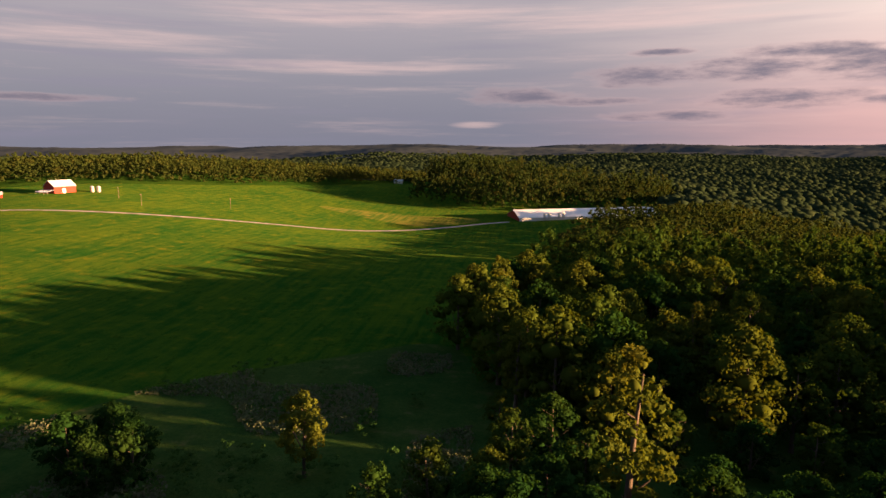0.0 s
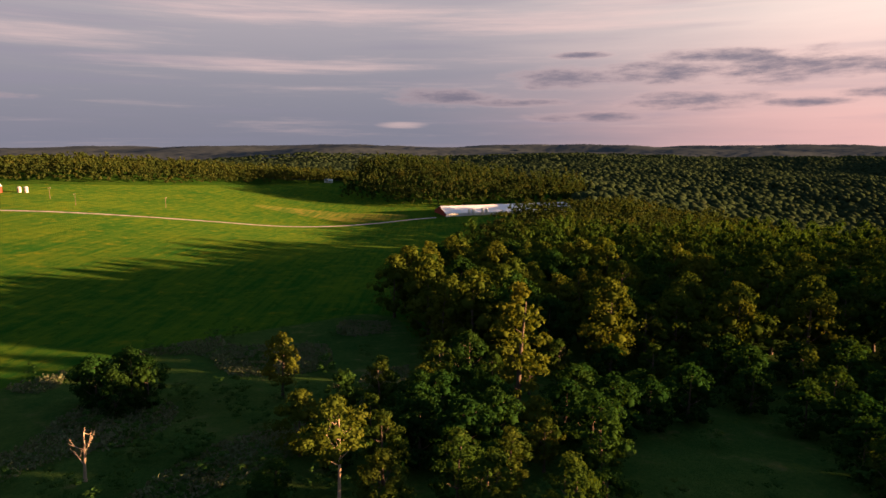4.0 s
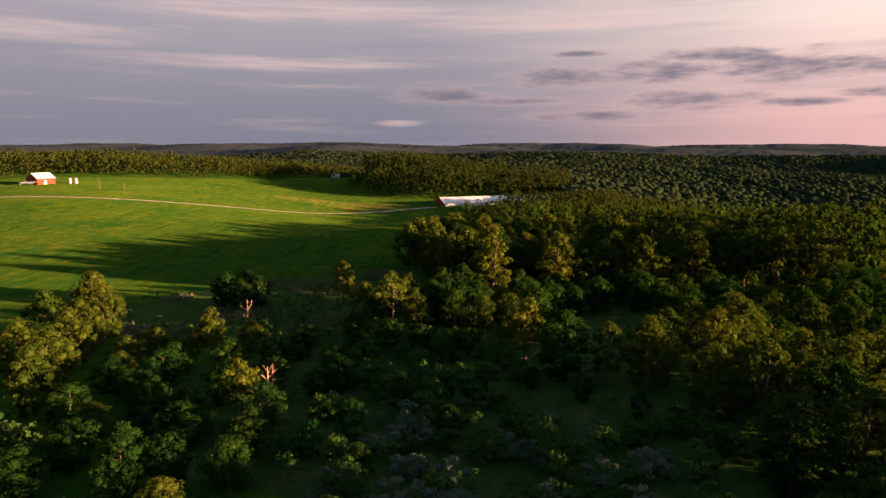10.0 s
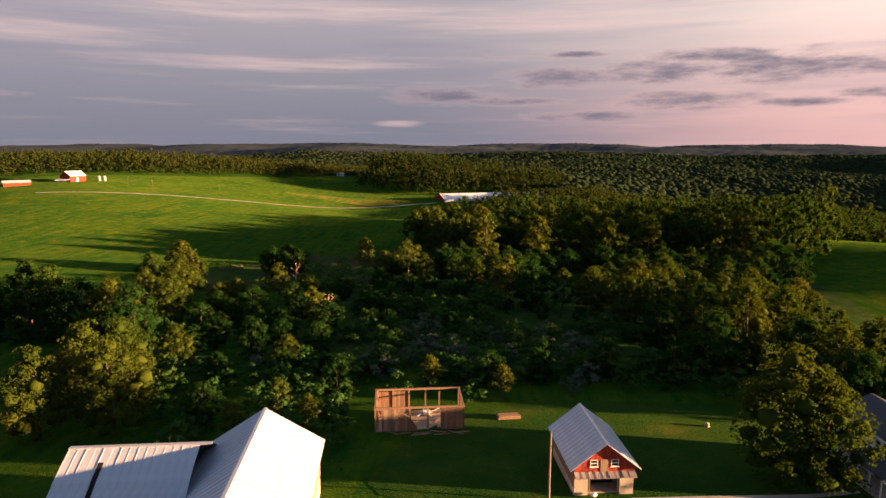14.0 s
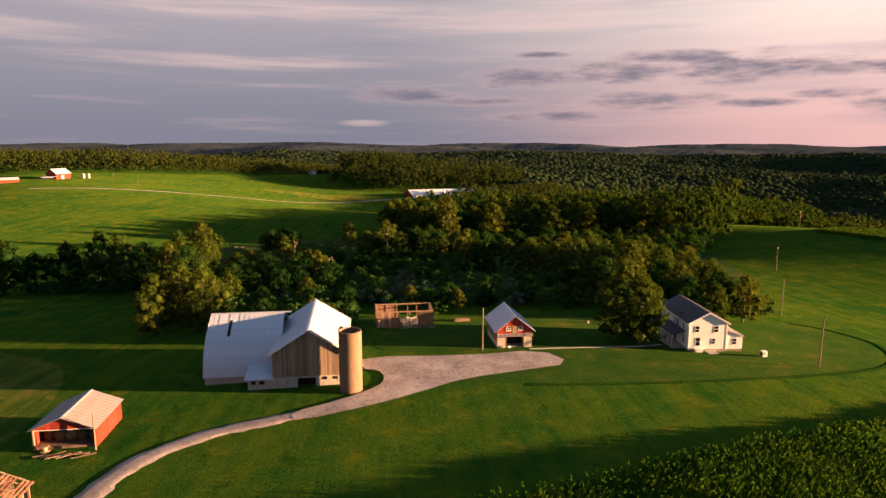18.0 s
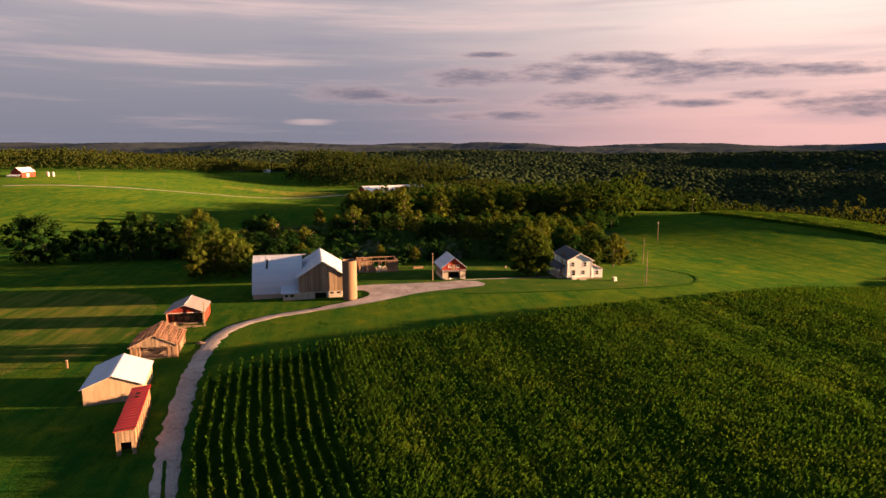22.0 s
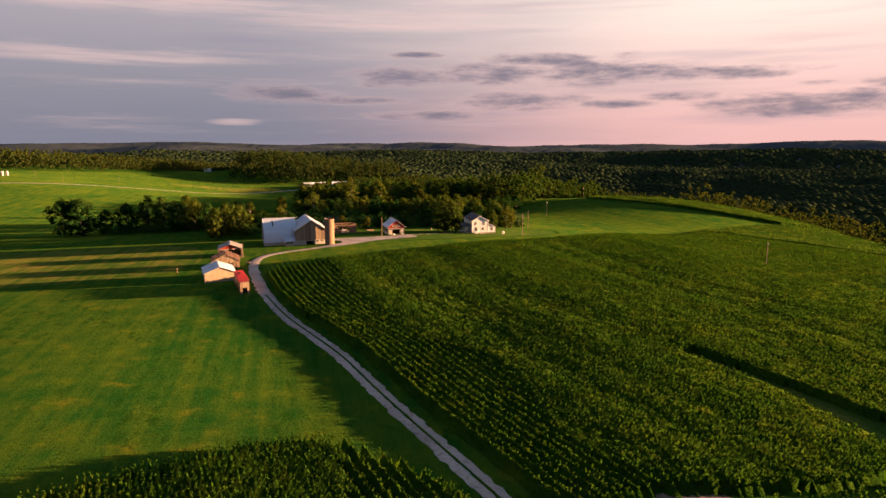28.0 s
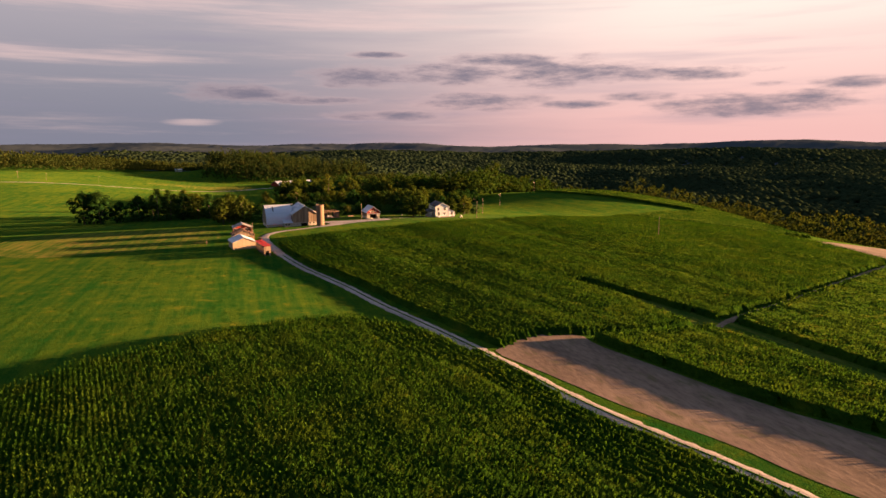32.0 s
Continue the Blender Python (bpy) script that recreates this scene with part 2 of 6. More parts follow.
GRASS = turf_material("hay_grass", (0.013, 0.080, 0.012), (0.060, 0.128, 0.012), (0.128, 0.148, 0.014), stripes=0.4, tufts=(0.016, 0.066, 0.008))
LAWN = turf_material("lawn_grass", (0.016, 0.078, 0.013), (0.052, 0.110, 0.017), (0.108, 0.120, 0.027))
SCRUB = turf_material("rough_grass", (0.022, 0.078, 0.018), (0.062, 0.118, 0.028), (0.13, 0.13, 0.06), 1.2)
RANK_GRASS = turf_material("rank_grass", (0.010, 0.052, 0.007), (0.028, 0.080, 0.010), (0.045, 0.078, 0.014))
STUBBLE = turf_material("garden_soil", (0.036, 0.105, 0.015), (0.105, 0.155, 0.028), (0.22, 0.175, 0.06), stripes=0.9)
SOIL = material("bare_soil", (0.09, 0.065, 0.051), (0.225, 0.168, 0.134), 0.95, 0.9, 0.08, bump=1.0, stain=(0.085, 0.085, 0.035), stretch=(1.5, 0.45, 1), object_space=False, spec=0.1)
GRAVEL = material("gravel", (0.19, 0.165, 0.155), (0.56, 0.50, 0.48), 0.95, 2.2, 0.15, bump=1.0, stain=(0.16, 0.14, 0.09), object_space=False, spec=0.1)
# darker than the yard gravel: the lane's shade is put into the colour
LANE_GRAVEL = material("dimmed_lane_gravel", (0.20, 0.178, 0.172), (0.42, 0.375, 0.362), 0.95, 3.0, 0.12, bump=1.0, stain=(0.12, 0.10, 0.07), object_space=False, spec=0.1)
CONCRETE = material("concrete", (0.34, 0.32, 0.28), (0.50, 0.47, 0.42), 0.9, 2.0, 0.3, bump=0.4, stain=(0.22, 0.20, 0.17))
STAVE = material("silo_concrete", (0.15, 0.105, 0.072), (0.21, 0.15, 0.105), 0.9, 1.2, 0.3, bump=0.4, stain=(0.14, 0.10, 0.07), stretch=(1, 1, 0.25))
ROOF_TIN = material("galvanised_roof", (0.43, 0.49, 0.59), (0.56, 0.62, 0.72), 0.5, 0.9, 0.12, metal=0.15, bump=0.15, stain=(0.42, 0.40, 0.40))
WHITE_TIN = material("white_metal_roof", (0.72, 0.74, 0.80), (0.82, 0.84, 0.88), 0.5, 0.5, 0.05, bump=0.1)
WEED = leaf_material("dry_weed", (0.06, 0.095, 0.045), (0.13, 0.15, 0.09), (0.16, 0.16, 0.11), 0.2)
STRAW = material("old_hay", (0.10, 0.075, 0.045), (0.22, 0.165, 0.10), 0.95, 4.0, 0.8, bump=1.0, per_piece=0.4, spec=0.1)
TIN_RIB = material("roof_rib", (0.55, 0.56, 0.60), (0.68, 0.69, 0.73), 0.45, 0.9, 0.2, metal=0.6, bump=0.1)
RUST_TIN = material("dull_tin", (0.26, 0.24, 0.245), (0.38, 0.36, 0.37), 0.5, 1.2, 0.2, metal=0.3, bump=0.2, stain=(0.26, 0.16, 0.11))
BOARD = material("weathered_board", (0.18, 0.135, 0.098), (0.33, 0.255, 0.19), 0.9, 3.0, 0.4, bump=0.5, stretch=(3, 3, 0.25), per_piece=0.5, stain=(0.12, 0.09, 0.07))
BROWN_BOARD = material("brown_board", (0.17, 0.115, 0.08), (0.29, 0.21, 0.15), 0.9, 3.0, 0.4, bump=0.5, stretch=(3, 3, 0.25), per_piece=0.5, stain=(0.12, 0.08, 0.06))
BRIGHT_BOARD = material("pale_board", (0.16, 0.10, 0.065), (0.28, 0.185, 0.125), 0.9, 3.0, 0.4, bump=0.4, stretch=(3, 3, 0.25), per_piece=0.4)
RED_BOARD = material("red_painted_board", (0.20, 0.022, 0.014), (0.32, 0.045, 0.026), 0.8, 3.0, 0.5, bump=0.4, stretch=(3, 3, 0.3), per_piece=0.3, stain=(0.14, 0.03, 0.02))
RED_METAL = material("red_metal", (0.55, 0.022, 0.014), (0.68, 0.04, 0.025), 0.5, 1.0, 0.4, bump=0.1, stain=(0.42, 0.03, 0.02))
# sunlit red put into the colour, mainly for walls facing the sun
ORANGE_BOARD = material("sunlit_red_siding", (0.24, 0.020, 0.012), (0.32, 0.034, 0.02), 0.75, 2.0, 0.4, bump=0.3, stretch=(3, 3, 0.3), per_piece=0.2)
CREAM = material("cream_siding", (0.30, 0.23, 0.165), (0.38, 0.30, 0.22), 0.7, 1.5, 0.4, bump=0.2, per_piece=0.15)
WHITE = material("white_siding", (0.76, 0.76, 0.77), (0.86, 0.86, 0.86), 0.7, 2.0, 0.4, bump=0.2, per_piece=0.1)
WHITE_TRIM = material("white_trim", (0.74, 0.74, 0.72), (0.84, 0.83, 0.81), 0.6, 3.0, 0.5, bump=0.1)
SHINGLE = material("dark_shingle", (0.035, 0.038, 0.05), (0.075, 0.08, 0.10), 0.85, 3.0, 0.6, bump=0.6, per_piece=0.5)
STONE = material("foundation_stone", (0.24, 0.21, 0.17), (0.42, 0.37, 0.31), 0.95, 1.5, 0.5, bump=0.8, per_piece=0.5)
BLACK = material("dark_interior", (0.010, 0.009, 0.008), (0.020, 0.018, 0.016), 0.95, 2.0, 0.5, bump=0.2)
RUSTED = material("rusty_roof_strip", (0.11, 0.050, 0.034), (0.21, 0.105, 0.072), 0.85, 2.0, 0.4, bump=0.5, per_piece=0.6)
POLE = material("pole_wood", (0.13, 0.095, 0.07), (0.22, 0.17, 0.125), 0.9, 3.0, 0.5, bump=0.4, stretch=(2, 2, 0.2))
BARK = material("bark", (0.045, 0.035, 0.026), (0.11, 0.09, 0.07), 0.95, 3.0, 0.6, bump=0.8, stretch=(2, 2, 0.4))
DEAD_WOOD = material("bleached_wood", (0.26, 0.19, 0.13), (0.42, 0.33, 0.25), 0.9, 3.0, 0.6, bump=0.6, stretch=(2, 2, 0.4))
LEAF = leaf_material("leaf", (0.015, 0.045, 0.010), (0.040, 0.073, 0.012), (0.070, 0.082, 0.012))
LEAF_WARM = leaf_material("golden_green_leaf", (0.026, 0.056, 0.010), (0.056, 0.082, 0.012), (0.084, 0.090, 0.013))
LEAF_DARK = leaf_material("dark_leaf", (0.008, 0.034, 0.009), (0.020, 0.054, 0.011), (0.030, 0.056, 0.011))
LEAF_BUSH = leaf_material("shrub_leaf", (0.020, 0.075, 0.018), (0.046, 0.105, 0.026), (0.062, 0.105, 0.028))
LEAF_GREY = leaf_material("grey_leaf", (0.060, 0.104, 0.080), (0.115, 0.155, 0.130), (0.115, 0.145, 0.112))
LEAF_GOLD = leaf_material("yellowing_leaf", (0.040, 0.072, 0.012), (0.080, 0.104, 0.015), (0.095, 0.100, 0.016))
CORN = leaf_material("corn_leaf", (0.010, 0.050, 0.007), (0.048, 0.118, 0.010), (0.084, 0.130, 0.011), 0.4, 0.6)
CORN_TOP = turf_material("corn_canopy", (0.012, 0.056, 0.007), (0.052, 0.118, 0.010), (0.090, 0.130, 0.011), scale=1.6, big=0.05, glow=0.4, tips=0.9)
HILL_LEAF = leaf_material("hill_leaf", (0.013, 0.033, 0.012), (0.038, 0.057, 0.014), (0.068, 0.066, 0.015), 0.35)
# some valley haze is mixed into this paler, bluer leaf colour
FAR_LEAF = leaf_material("hazy_far_foliage", (0.022, 0.046, 0.025), (0.036, 0.060, 0.030), (0.050, 0.066, 0.032), 0.5)
# leaf colour lifted towards blue-grey to paint in the distance haze
HAZE_LEAF = leaf_material("hazed_foliage", (0.046, 0.064, 0.080), (0.060, 0.078, 0.094), (0.074, 0.088, 0.098), 0.1)
GLASS = bpy.data.materials.new("window_glass")
GLASS.use_nodes = True
GLASS.node_tree.nodes["Principled BSDF"].inputs["Base Color"].default_value = (0.03, 0.035, 0.04, 1)
GLASS.node_tree.nodes["Principled BSDF"].inputs["Roughness"].default_value = 0.08

# ---- lie of the land ----
# broad hills: x, y, reach, height above the valley floor
HILLS = (
    (-480, 560, 200, -3),
    (-360, 560, 130, 7.5),
    (-270, 470, 120, 12),
    (-200, 640, 130, 0.3),
    (-80, 600, 140, -7.8),
    (20, 690, 140, 0.2),
    (0, 420, 150, 7.9),
    (-150, 310, 140, 0.1),
    (-260, 300, 160, 5.1),
    (-20, 260, 90, -1.5),
    (50, 160, 80, 13.1),
    (120, 210, 90, -11.8),
    (190, 300, 110, 18.2),
    (-120, 100, 90, 2.7),
    (0, 0, 110, 8.1),
    (110, -10, 90, 9.3),
    (-40, -170, 140, 6.9),
    (130, -160, 120, -3.1),
    (250, -80, 110, 17.1),
    (235, 120, 80, 4.6),
    (235, 220, 75, 6.1),
    (330, 130, 100, 36.2),
    (380, 340, 160, 12.7),
    (300, 560, 200, -14.4),
    (480, 60, 200, -32),
    (-350, 60, 220, 11.9),
    (-330, -300, 260, 10.6),
    (100, -420, 240, 20.4),
    (450, -320, 240, 1.2),
    (0, 880, 120, -17.7),
    (160, 800, 180, 24.5),
    (520, 700, 260, -38.9),
    (-180, 1000, 160, 3.4),
    (-440, 850, 200, 29.5),
    (-620, 700, 180, 14.8),
    (-20, 890, 75, 32.5),
    (430, -60, 120, -0.8),
    (420, 150, 100, -20.5),
    (190, 575, 80, 13),
    (165, 150, 55, 3.2),
    (-5, -135, 28, -2.0),
)
VALLEY = -26.0
HILL = np.array(HILLS)


def ripple(x, y, s, seed):
    """Cheap smooth waves for far hills."""
    r = np.random.RandomState(seed)
    out = 0.0
    for k in range(7):
        a, p, q = r.uniform(0, 6.283), r.uniform(0, 6.283), r.uniform(0.6, 1.7)
        out = out + np.sin((x * math.cos(a) + y * math.sin(a)) * q / s + p) / 7 ** 0.5
    return out


def height(x, y):
    x, y = np.asarray(x, float), np.asarray(y, float)
    z = np.full(np.broadcast(x, y).shape, VALLEY)
    for hx, hy, s, a in HILL:
        z = z + a * np.exp(-((x - hx) ** 2 + (y - hy) ** 2) / (2 * s * s))
    d = np.hypot(x - 50, y - 250)
    far = np.clip((d - 750) / 900, 0, 1)
    far = far * far * (3 - 2 * far)
    back = np.clip((d - 1500) / 3000, 0, 1)
    return z + far * (ripple(x, y, 230, 3) * 13 + ripple(x, y, 90, 5) * 2.5) + back * (34 + ripple(x, y, 420, 8) * 9) - 6 * far


def high(x, y):
    return float(height(x, y))


def mesh_from(name, verts, faces, mat, smooth=False):
    """verts: n x 3 array; faces: m x 4 or m x 3 array."""
    verts, faces = np.asarray(verts, np.float32), np.asarray(faces, np.int32)
    me = bpy.data.meshes.new(name)
    k = faces.shape[1]
    me.vertices.add(len(verts))
    me.vertices.foreach_set("co", verts.ravel())
    me.loops.add(faces.size)
    me.loops.foreach_set("vertex_index", faces.ravel())
    me.polygons.add(len(faces))
    me.polygons.foreach_set("loop_start", np.arange(0, faces.size, k, dtype=np.int32))
    if smooth:
        me.polygons.foreach_set("use_smooth", np.ones(len(faces), bool))
    me.materials.append(mat)
    me.update(calc_edges=True)
    return me


def grid_faces(nx, ny):
    i = np.arange(nx - 1)[:, None] * ny + np.arange(ny - 1)[None]
    i = i.ravel()
    return np.stack([i, i + ny, i + ny + 1, i + 1], 1)


def spread(lo, a, b, hi, n_in, n_out):
    """Grid lines: even between a and b, widening outwards."""
    t = np.linspace(0, 1, n_out + 1)[1:] ** 2.2
    return np.concatenate([(a - (a - lo) * t)[::-1], np.linspace(a, b, n_in), b + (hi - b) * t])


gx = spread(-4600, -330, 420, 4900, 150, 60)
gy = spread(-1500, -340, 820, 5000, 220, 60)
X, Y = np.meshgrid(gx, gy, indexing="ij")
ground = new("ground", mesh_from("ground", np.stack([X, Y, height(X, Y)], -1).reshape(-1, 3), grid_faces(len(gx), len(gy)), GRASS, True))
tagged(ground, "rolling hay meadow of dense green grass", "field", kind="structure")


def inside(px, py, poly):
    px, py = np.asarray(px, float), np.asarray(py, float)
    ok = np.zeros(np.broadcast(px, py).shape, bool)
    for (x0, y0), (x1, y1) in zip(poly, poly[1:] + poly[:1]):
        if y0 != y1:
            ok ^= ((y0 > py) != (y1 > py)) & (px < (x1 - x0) * (py - y0) / (y1 - y0) + x0)
    return ok


def rounded(poly, times=2):
    for _ in range(times):
        q = []
        for (x0, y0), (x1, y1) in zip(poly, poly[1:] + poly[:1]):
            q += [(x0 * .75 + x1 * .25, y0 * .75 + y1 * .25), (x0 * .25 + x1 * .75, y0 * .25 + y1 * .75)]
        poly = q
    return poly


def along(line, width, step_m=1.5, wob=0.25):
    """Left and right edge of a smooth track along a line of points."""
    p = np.array(line, float)
    for _ in range(3):
        q = np.empty((2 * len(p) - 2, 2))
        q[0::2], q[1::2] = p[:-1] * .75 + p[1:] * .25, p[:-1] * .25 + p[1:] * .75
        p = np.concatenate([p[:1], q, p[-1:]])
    s = np.concatenate([[0], np.cumsum(np.hypot(*np.diff(p, axis=0).T))])
    u = np.arange(0, s[-1], step_m)
    p = np.stack([np.interp(u, s, p[:, 0]), np.interp(u, s, p[:, 1])], 1)
    t = np.gradient(p, axis=0)
    t /= np.hypot(t[:, 0], t[:, 1])[:, None]
    n = np.stack([-t[:, 1], t[:, 0]], 1)
    return p, n, u


def track(name, line, width, mat, label, lift=0.14, wob=0.25):
    p, n, u = along(line, width)
    r = np.random.RandomState(len(line))
    cols = np.linspace(-1, 1, 7)
    V = np.zeros((len(p), 7, 3))
    for j, c in enumerate(cols):
        w = width / 2 * c + (r.normal(0, wob, len(p)) if abs(c) == 1 else 0)
        V[:, j, :2] = p + n * np.atleast_1d(w)[:, None]
        V[:, j, 2] = height(V[:, j, 0], V[:, j, 1]) + lift - (0.20 if abs(c) == 1 else 0) - (0.03 if abs(abs(c) - 0.66) < .1 else 0)
    ob = new(name, mesh_from(name, V.reshape(-1, 3), grid_faces(len(p), 7), mat, True))
    return tagged(ob, label, "road", kind="structure")


def patch(name, poly, mat, label, category, lift=0.05, cell=3.0, soft=2):
    """A draped piece of ground: bmesh fill of the outline, cut to a fine grid."""
    poly = rounded(poly, soft)
    bm = bmesh.new()
    f = bm.faces.new([bm.verts.new((x, y, 0)) for x, y in poly])
    xs, ys = [p[0] for p in poly], [p[1] for p in poly]
    for axis, lo, hi in ((0, min(xs), max(xs)), (1, min(ys), max(ys))):
        for c in np.arange(lo + cell, hi, max(cell, (hi - lo) / 60)):
            co, no = [0, 0, 0], [0, 0, 0]
            co[axis], no[axis] = c, 1
            bmesh.ops.bisect_plane(bm, geom=bm.verts[:] + bm.edges[:] + bm.faces[:], plane_co=co, plane_no=no)
    for v in bm.verts:
        v.co.z = high(v.co.x, v.co.y) + lift
    bmesh.ops.triangulate(bm, faces=bm.faces[:])
    bmesh.ops.recalc_face_normals(bm, faces=bm.faces[:])
    me = bpy.data.meshes.new(name)
    bm.to_mesh(me)
    bm.free()
    me.materials.append(mat)
    ob = new(name, me)
    return tagged(ob, label, category, kind="structure")


ROAD_LINE = [(44, -330), (34.5, -285), (27.6, -260), (25, -251.7), (20, -239.3), (15.4, -225), (12.9, -213), (7, -188.5), (0.6, -162), (-3.6, -143), (-6.6, -130), (-11.7, -117), (-17.8, -102.5), (-23, -82), (-26.4, -58), (-28.3, -40), (-27, -23), (-18, -14), (-6, -9.5), (3, -3), (12, 4), (22, 10)]
YARD = [(0, 17.5), (21, 16.5), (36, 19.5), (40, 10.5), (30, 7), (19, 3.5), (11, -2.6), (3, -7.6), (-7, -12.2), (-8.5, -8.8), (-1, -4.4), (4.5, 1), (5.5, 5), (4, 9.5), (1, 10)]
LAWN_AREA = [(14, 3), (34, 0), (55, 0), (82, 4), (97, 8), (106, 16), (110, 26), (108, 38), (100, 46), (60, 52), (20, 52), (4, 34), (2, 19), (36, 20)]
patch("lawn", LAWN_AREA, LAWN, "mown yard lawn with dry yellowish patches round the farmhouse", "lawn", 0.04)
track("farm_lane", ROAD_LINE, 3.7, LANE_GRAVEL, "pale gravel farm lane with two worn wheel tracks")
track("lane_verge", ROAD_LINE[:14], 0.55, GRASS, "thin strip of grass along the middle of the lane", 0.24, 0.12)
patch("gravel_yard", YARD, GRAVEL, "pale crushed gravel yard before the barn", "yard", 0.17, soft=1)
patch("garden_plot", [(-150, 42), (-99, 36), (-60, 26), (-46, -2), (-47, -38), (-70, -50), (-130, -46)], STUBBLE, "strip of dry yellow-brown garden rows among grass", "field")
patch("bare_field", [(11.5, -200), (15.5, -197), (21, -193), (27, -190.5), (36, -193), (35, -200), (38.5, -211.5), (45.5, -236), (53.5, -251), (66, -280), (50, -290), (35, -264), (31.5, -256), (29.5, -246.5), (23, -233.5), (19, -221.5), (16, -212)], SOIL, "bare brown ploughed soil strip beside the lane", "field", soft=1)
patch("grass_waterway", [(58, -145), (65, -145), (73, -172), (78, -189), (81, -203), (84, -260), (72, -262), (72, -240), (70, -211), (68, -195), (64, -168)], STUBBLE, "weedy grass and soil strip between blocks of corn", "field", soft=1)
track("field_track", [(70, -196), (78, -190.6), (95, -183.5), (114, -176.3), (160, -156.5), (206, -137)], 3.0, SOIL, "brown dirt track between blocks of corn", 0.07)
patch("far_soil", [(200, -95), (225, -70), (300, -85), (300, -150), (215, -135)], SOIL, "bare brown soil patch on the far slope", "field")
track("mown_edge", [(30, 0), (53, -0.6), (82, 3.2), (97, 7), (106, 14), (111, 24), (112, 31), (109, 41), (103, 47)], 1.5, RANK_GRASS, "dark band of rank grass round the mown lawn", 0.1, 0.3)

# ---- trees ----
def part(name, bm, mat, parent, label="", smooth=False):
    """Links a bmesh as one mesh under a thing or part."""
    me = bpy.data.meshes.new(name)
    bmesh.ops.recalc_face_normals(bm, faces=bm.faces[:])
    bm.to_mesh(me)
    bm.free()
    me.materials.append(mat)
    if smooth:
        me.polygons.foreach_set("use_smooth", np.ones(len(me.polygons), bool))
    ob = new(name, me)
    ob.parent = parent
    return tagged(ob, label)


def thing(name, x, y, z, turn=0, label="", category="", group=""):
    ob = new(name)
    ob.empty_display_size = 0.3
    ob.matrix_basis = pose(x, y, z, 0, 0, turn)
    return tagged(ob, label, category, group)


def tube(points, radii, sides=6):
    """Verts and quads of a bent, tapering tube."""
    p = np.array(points, float)
    t = np.gradient(p, axis=0)
    t /= np.linalg.norm(t, axis=1)[:, None]
    a = np.cross(t, (0.3, 0.9, 0.1))
    a /= np.linalg.norm(a, axis=1)[:, None]
    b = np.cross(t, a)
    ang = np.linspace(0, 2 * math.pi, sides, endpoint=False)
    r = np.array(radii)[:, None, None]
    v = p[:, None] + r * (a[:, None] * np.cos(ang)[None, :, None] + b[:, None] * np.sin(ang)[None, :, None])
    n, f = len(p), []
    for i in range(n - 1):
        for j in range(sides):
            k = (j + 1) % sides
            f.append((i * sides + j, i * sides + k, (i + 1) * sides + k, (i + 1) * sides + j))
    return v.reshape(-1, 3), np.array(f)


def joined(pieces):
    V, F, n = [], [], 0
    for v, f in pieces:
        V.append(v)
        F.append(f + n)
        n += len(v)
    return np.concatenate(V), np.concatenate(F)


def limbs(r, tall, wide, low, thick, n=7, twigs=0):
    """A tapered trunk with bent limbs."""
    lean = r.uniform(-0.04, 0.04, 2) * tall
    top = np.array([lean[0], lean[1], tall * 0.86])
    z = np.linspace(0, 1, 7)
    bend = np.stack([np.sin(z * 3 + r.uniform(0, 6)) * 0.02 * tall * z, np.cos(z * 2.5 + r.uniform(0, 6)) * 0.02 * tall * z, 0 * z], 1)
    core = z[:, None] * top + bend - (0, 0, 0.4 * 1)
    pieces = [tube(core, thick * (1.25 - z) * np.where(z == 0, 1.35, 1), 7)]
    for k in range(n):
        s = low + (0.9 - low) * (k + r.uniform(0, 0.8)) / n
        a = k * 2.4 + r.uniform(-0.4, 0.4)
        base = np.array([np.interp(s, z, core[:, i]) for i in range(3)])
        reach = wide * r.uniform(0.55, 0.9) * (1.1 - s * 0.6)
        d = np.array([math.cos(a) * reach, math.sin(a) * reach, reach * r.uniform(0.5, 0.9)])
        u = np.linspace(0, 1, 4)[:, None]
        line = base + d * u + np.array([0, 0, 0.22 * reach]) * u * u
        pieces.append(tube(line, thick * 0.5 * (1.1 - s) * np.array([1, .75, .5, .15]) + 0.02, 5))
        for w in range(twigs):
            b2 = line[1 + w % 2] * 0.5 + line[2] * 0.5
            d2 = r.normal(0, 1, 3) * reach * 0.3 + np.array([0, 0, reach * 0.35])
            pieces.append(tube(np.stack([b2, b2 + d2 * 0.5, b2 + d2 + (0, 0, 0.2)]), [0.05, 0.035, 0.012], 4))
    return joined(pieces)


def lump():
    """A rounded twelve-sided clump."""
    v = [(x, y, z) for x in (-1, 1) for y in (-1, 1) for z in (-1, 1)]
    k = 1.75
    v += [(k, 0, 0), (-k, 0, 0), (0, k, 0), (0, -k, 0), (0, 0, k), (0, 0, -k)]
    v = np.array(v, float)
    f = []
    for a in range(6):
        for b in range(a + 1, 6):
            if abs(v[8 + a] @ v[8 + b]) > 0:
                continue
            c = [i for i in range(8) if v[i] @ v[8 + a] > 0 and v[i] @ v[8 + b] > 0]
            q = [8 + a, c[0], 8 + b, c[1]]
            if np.cross(v[q[1]] - v[q[0]], v[q[2]] - v[q[0]]) @ v[q[0]] < 0:
                q = q[::-1]
            f.append(q)
    return v / 1.75, np.array(f)


LUMP = lump()


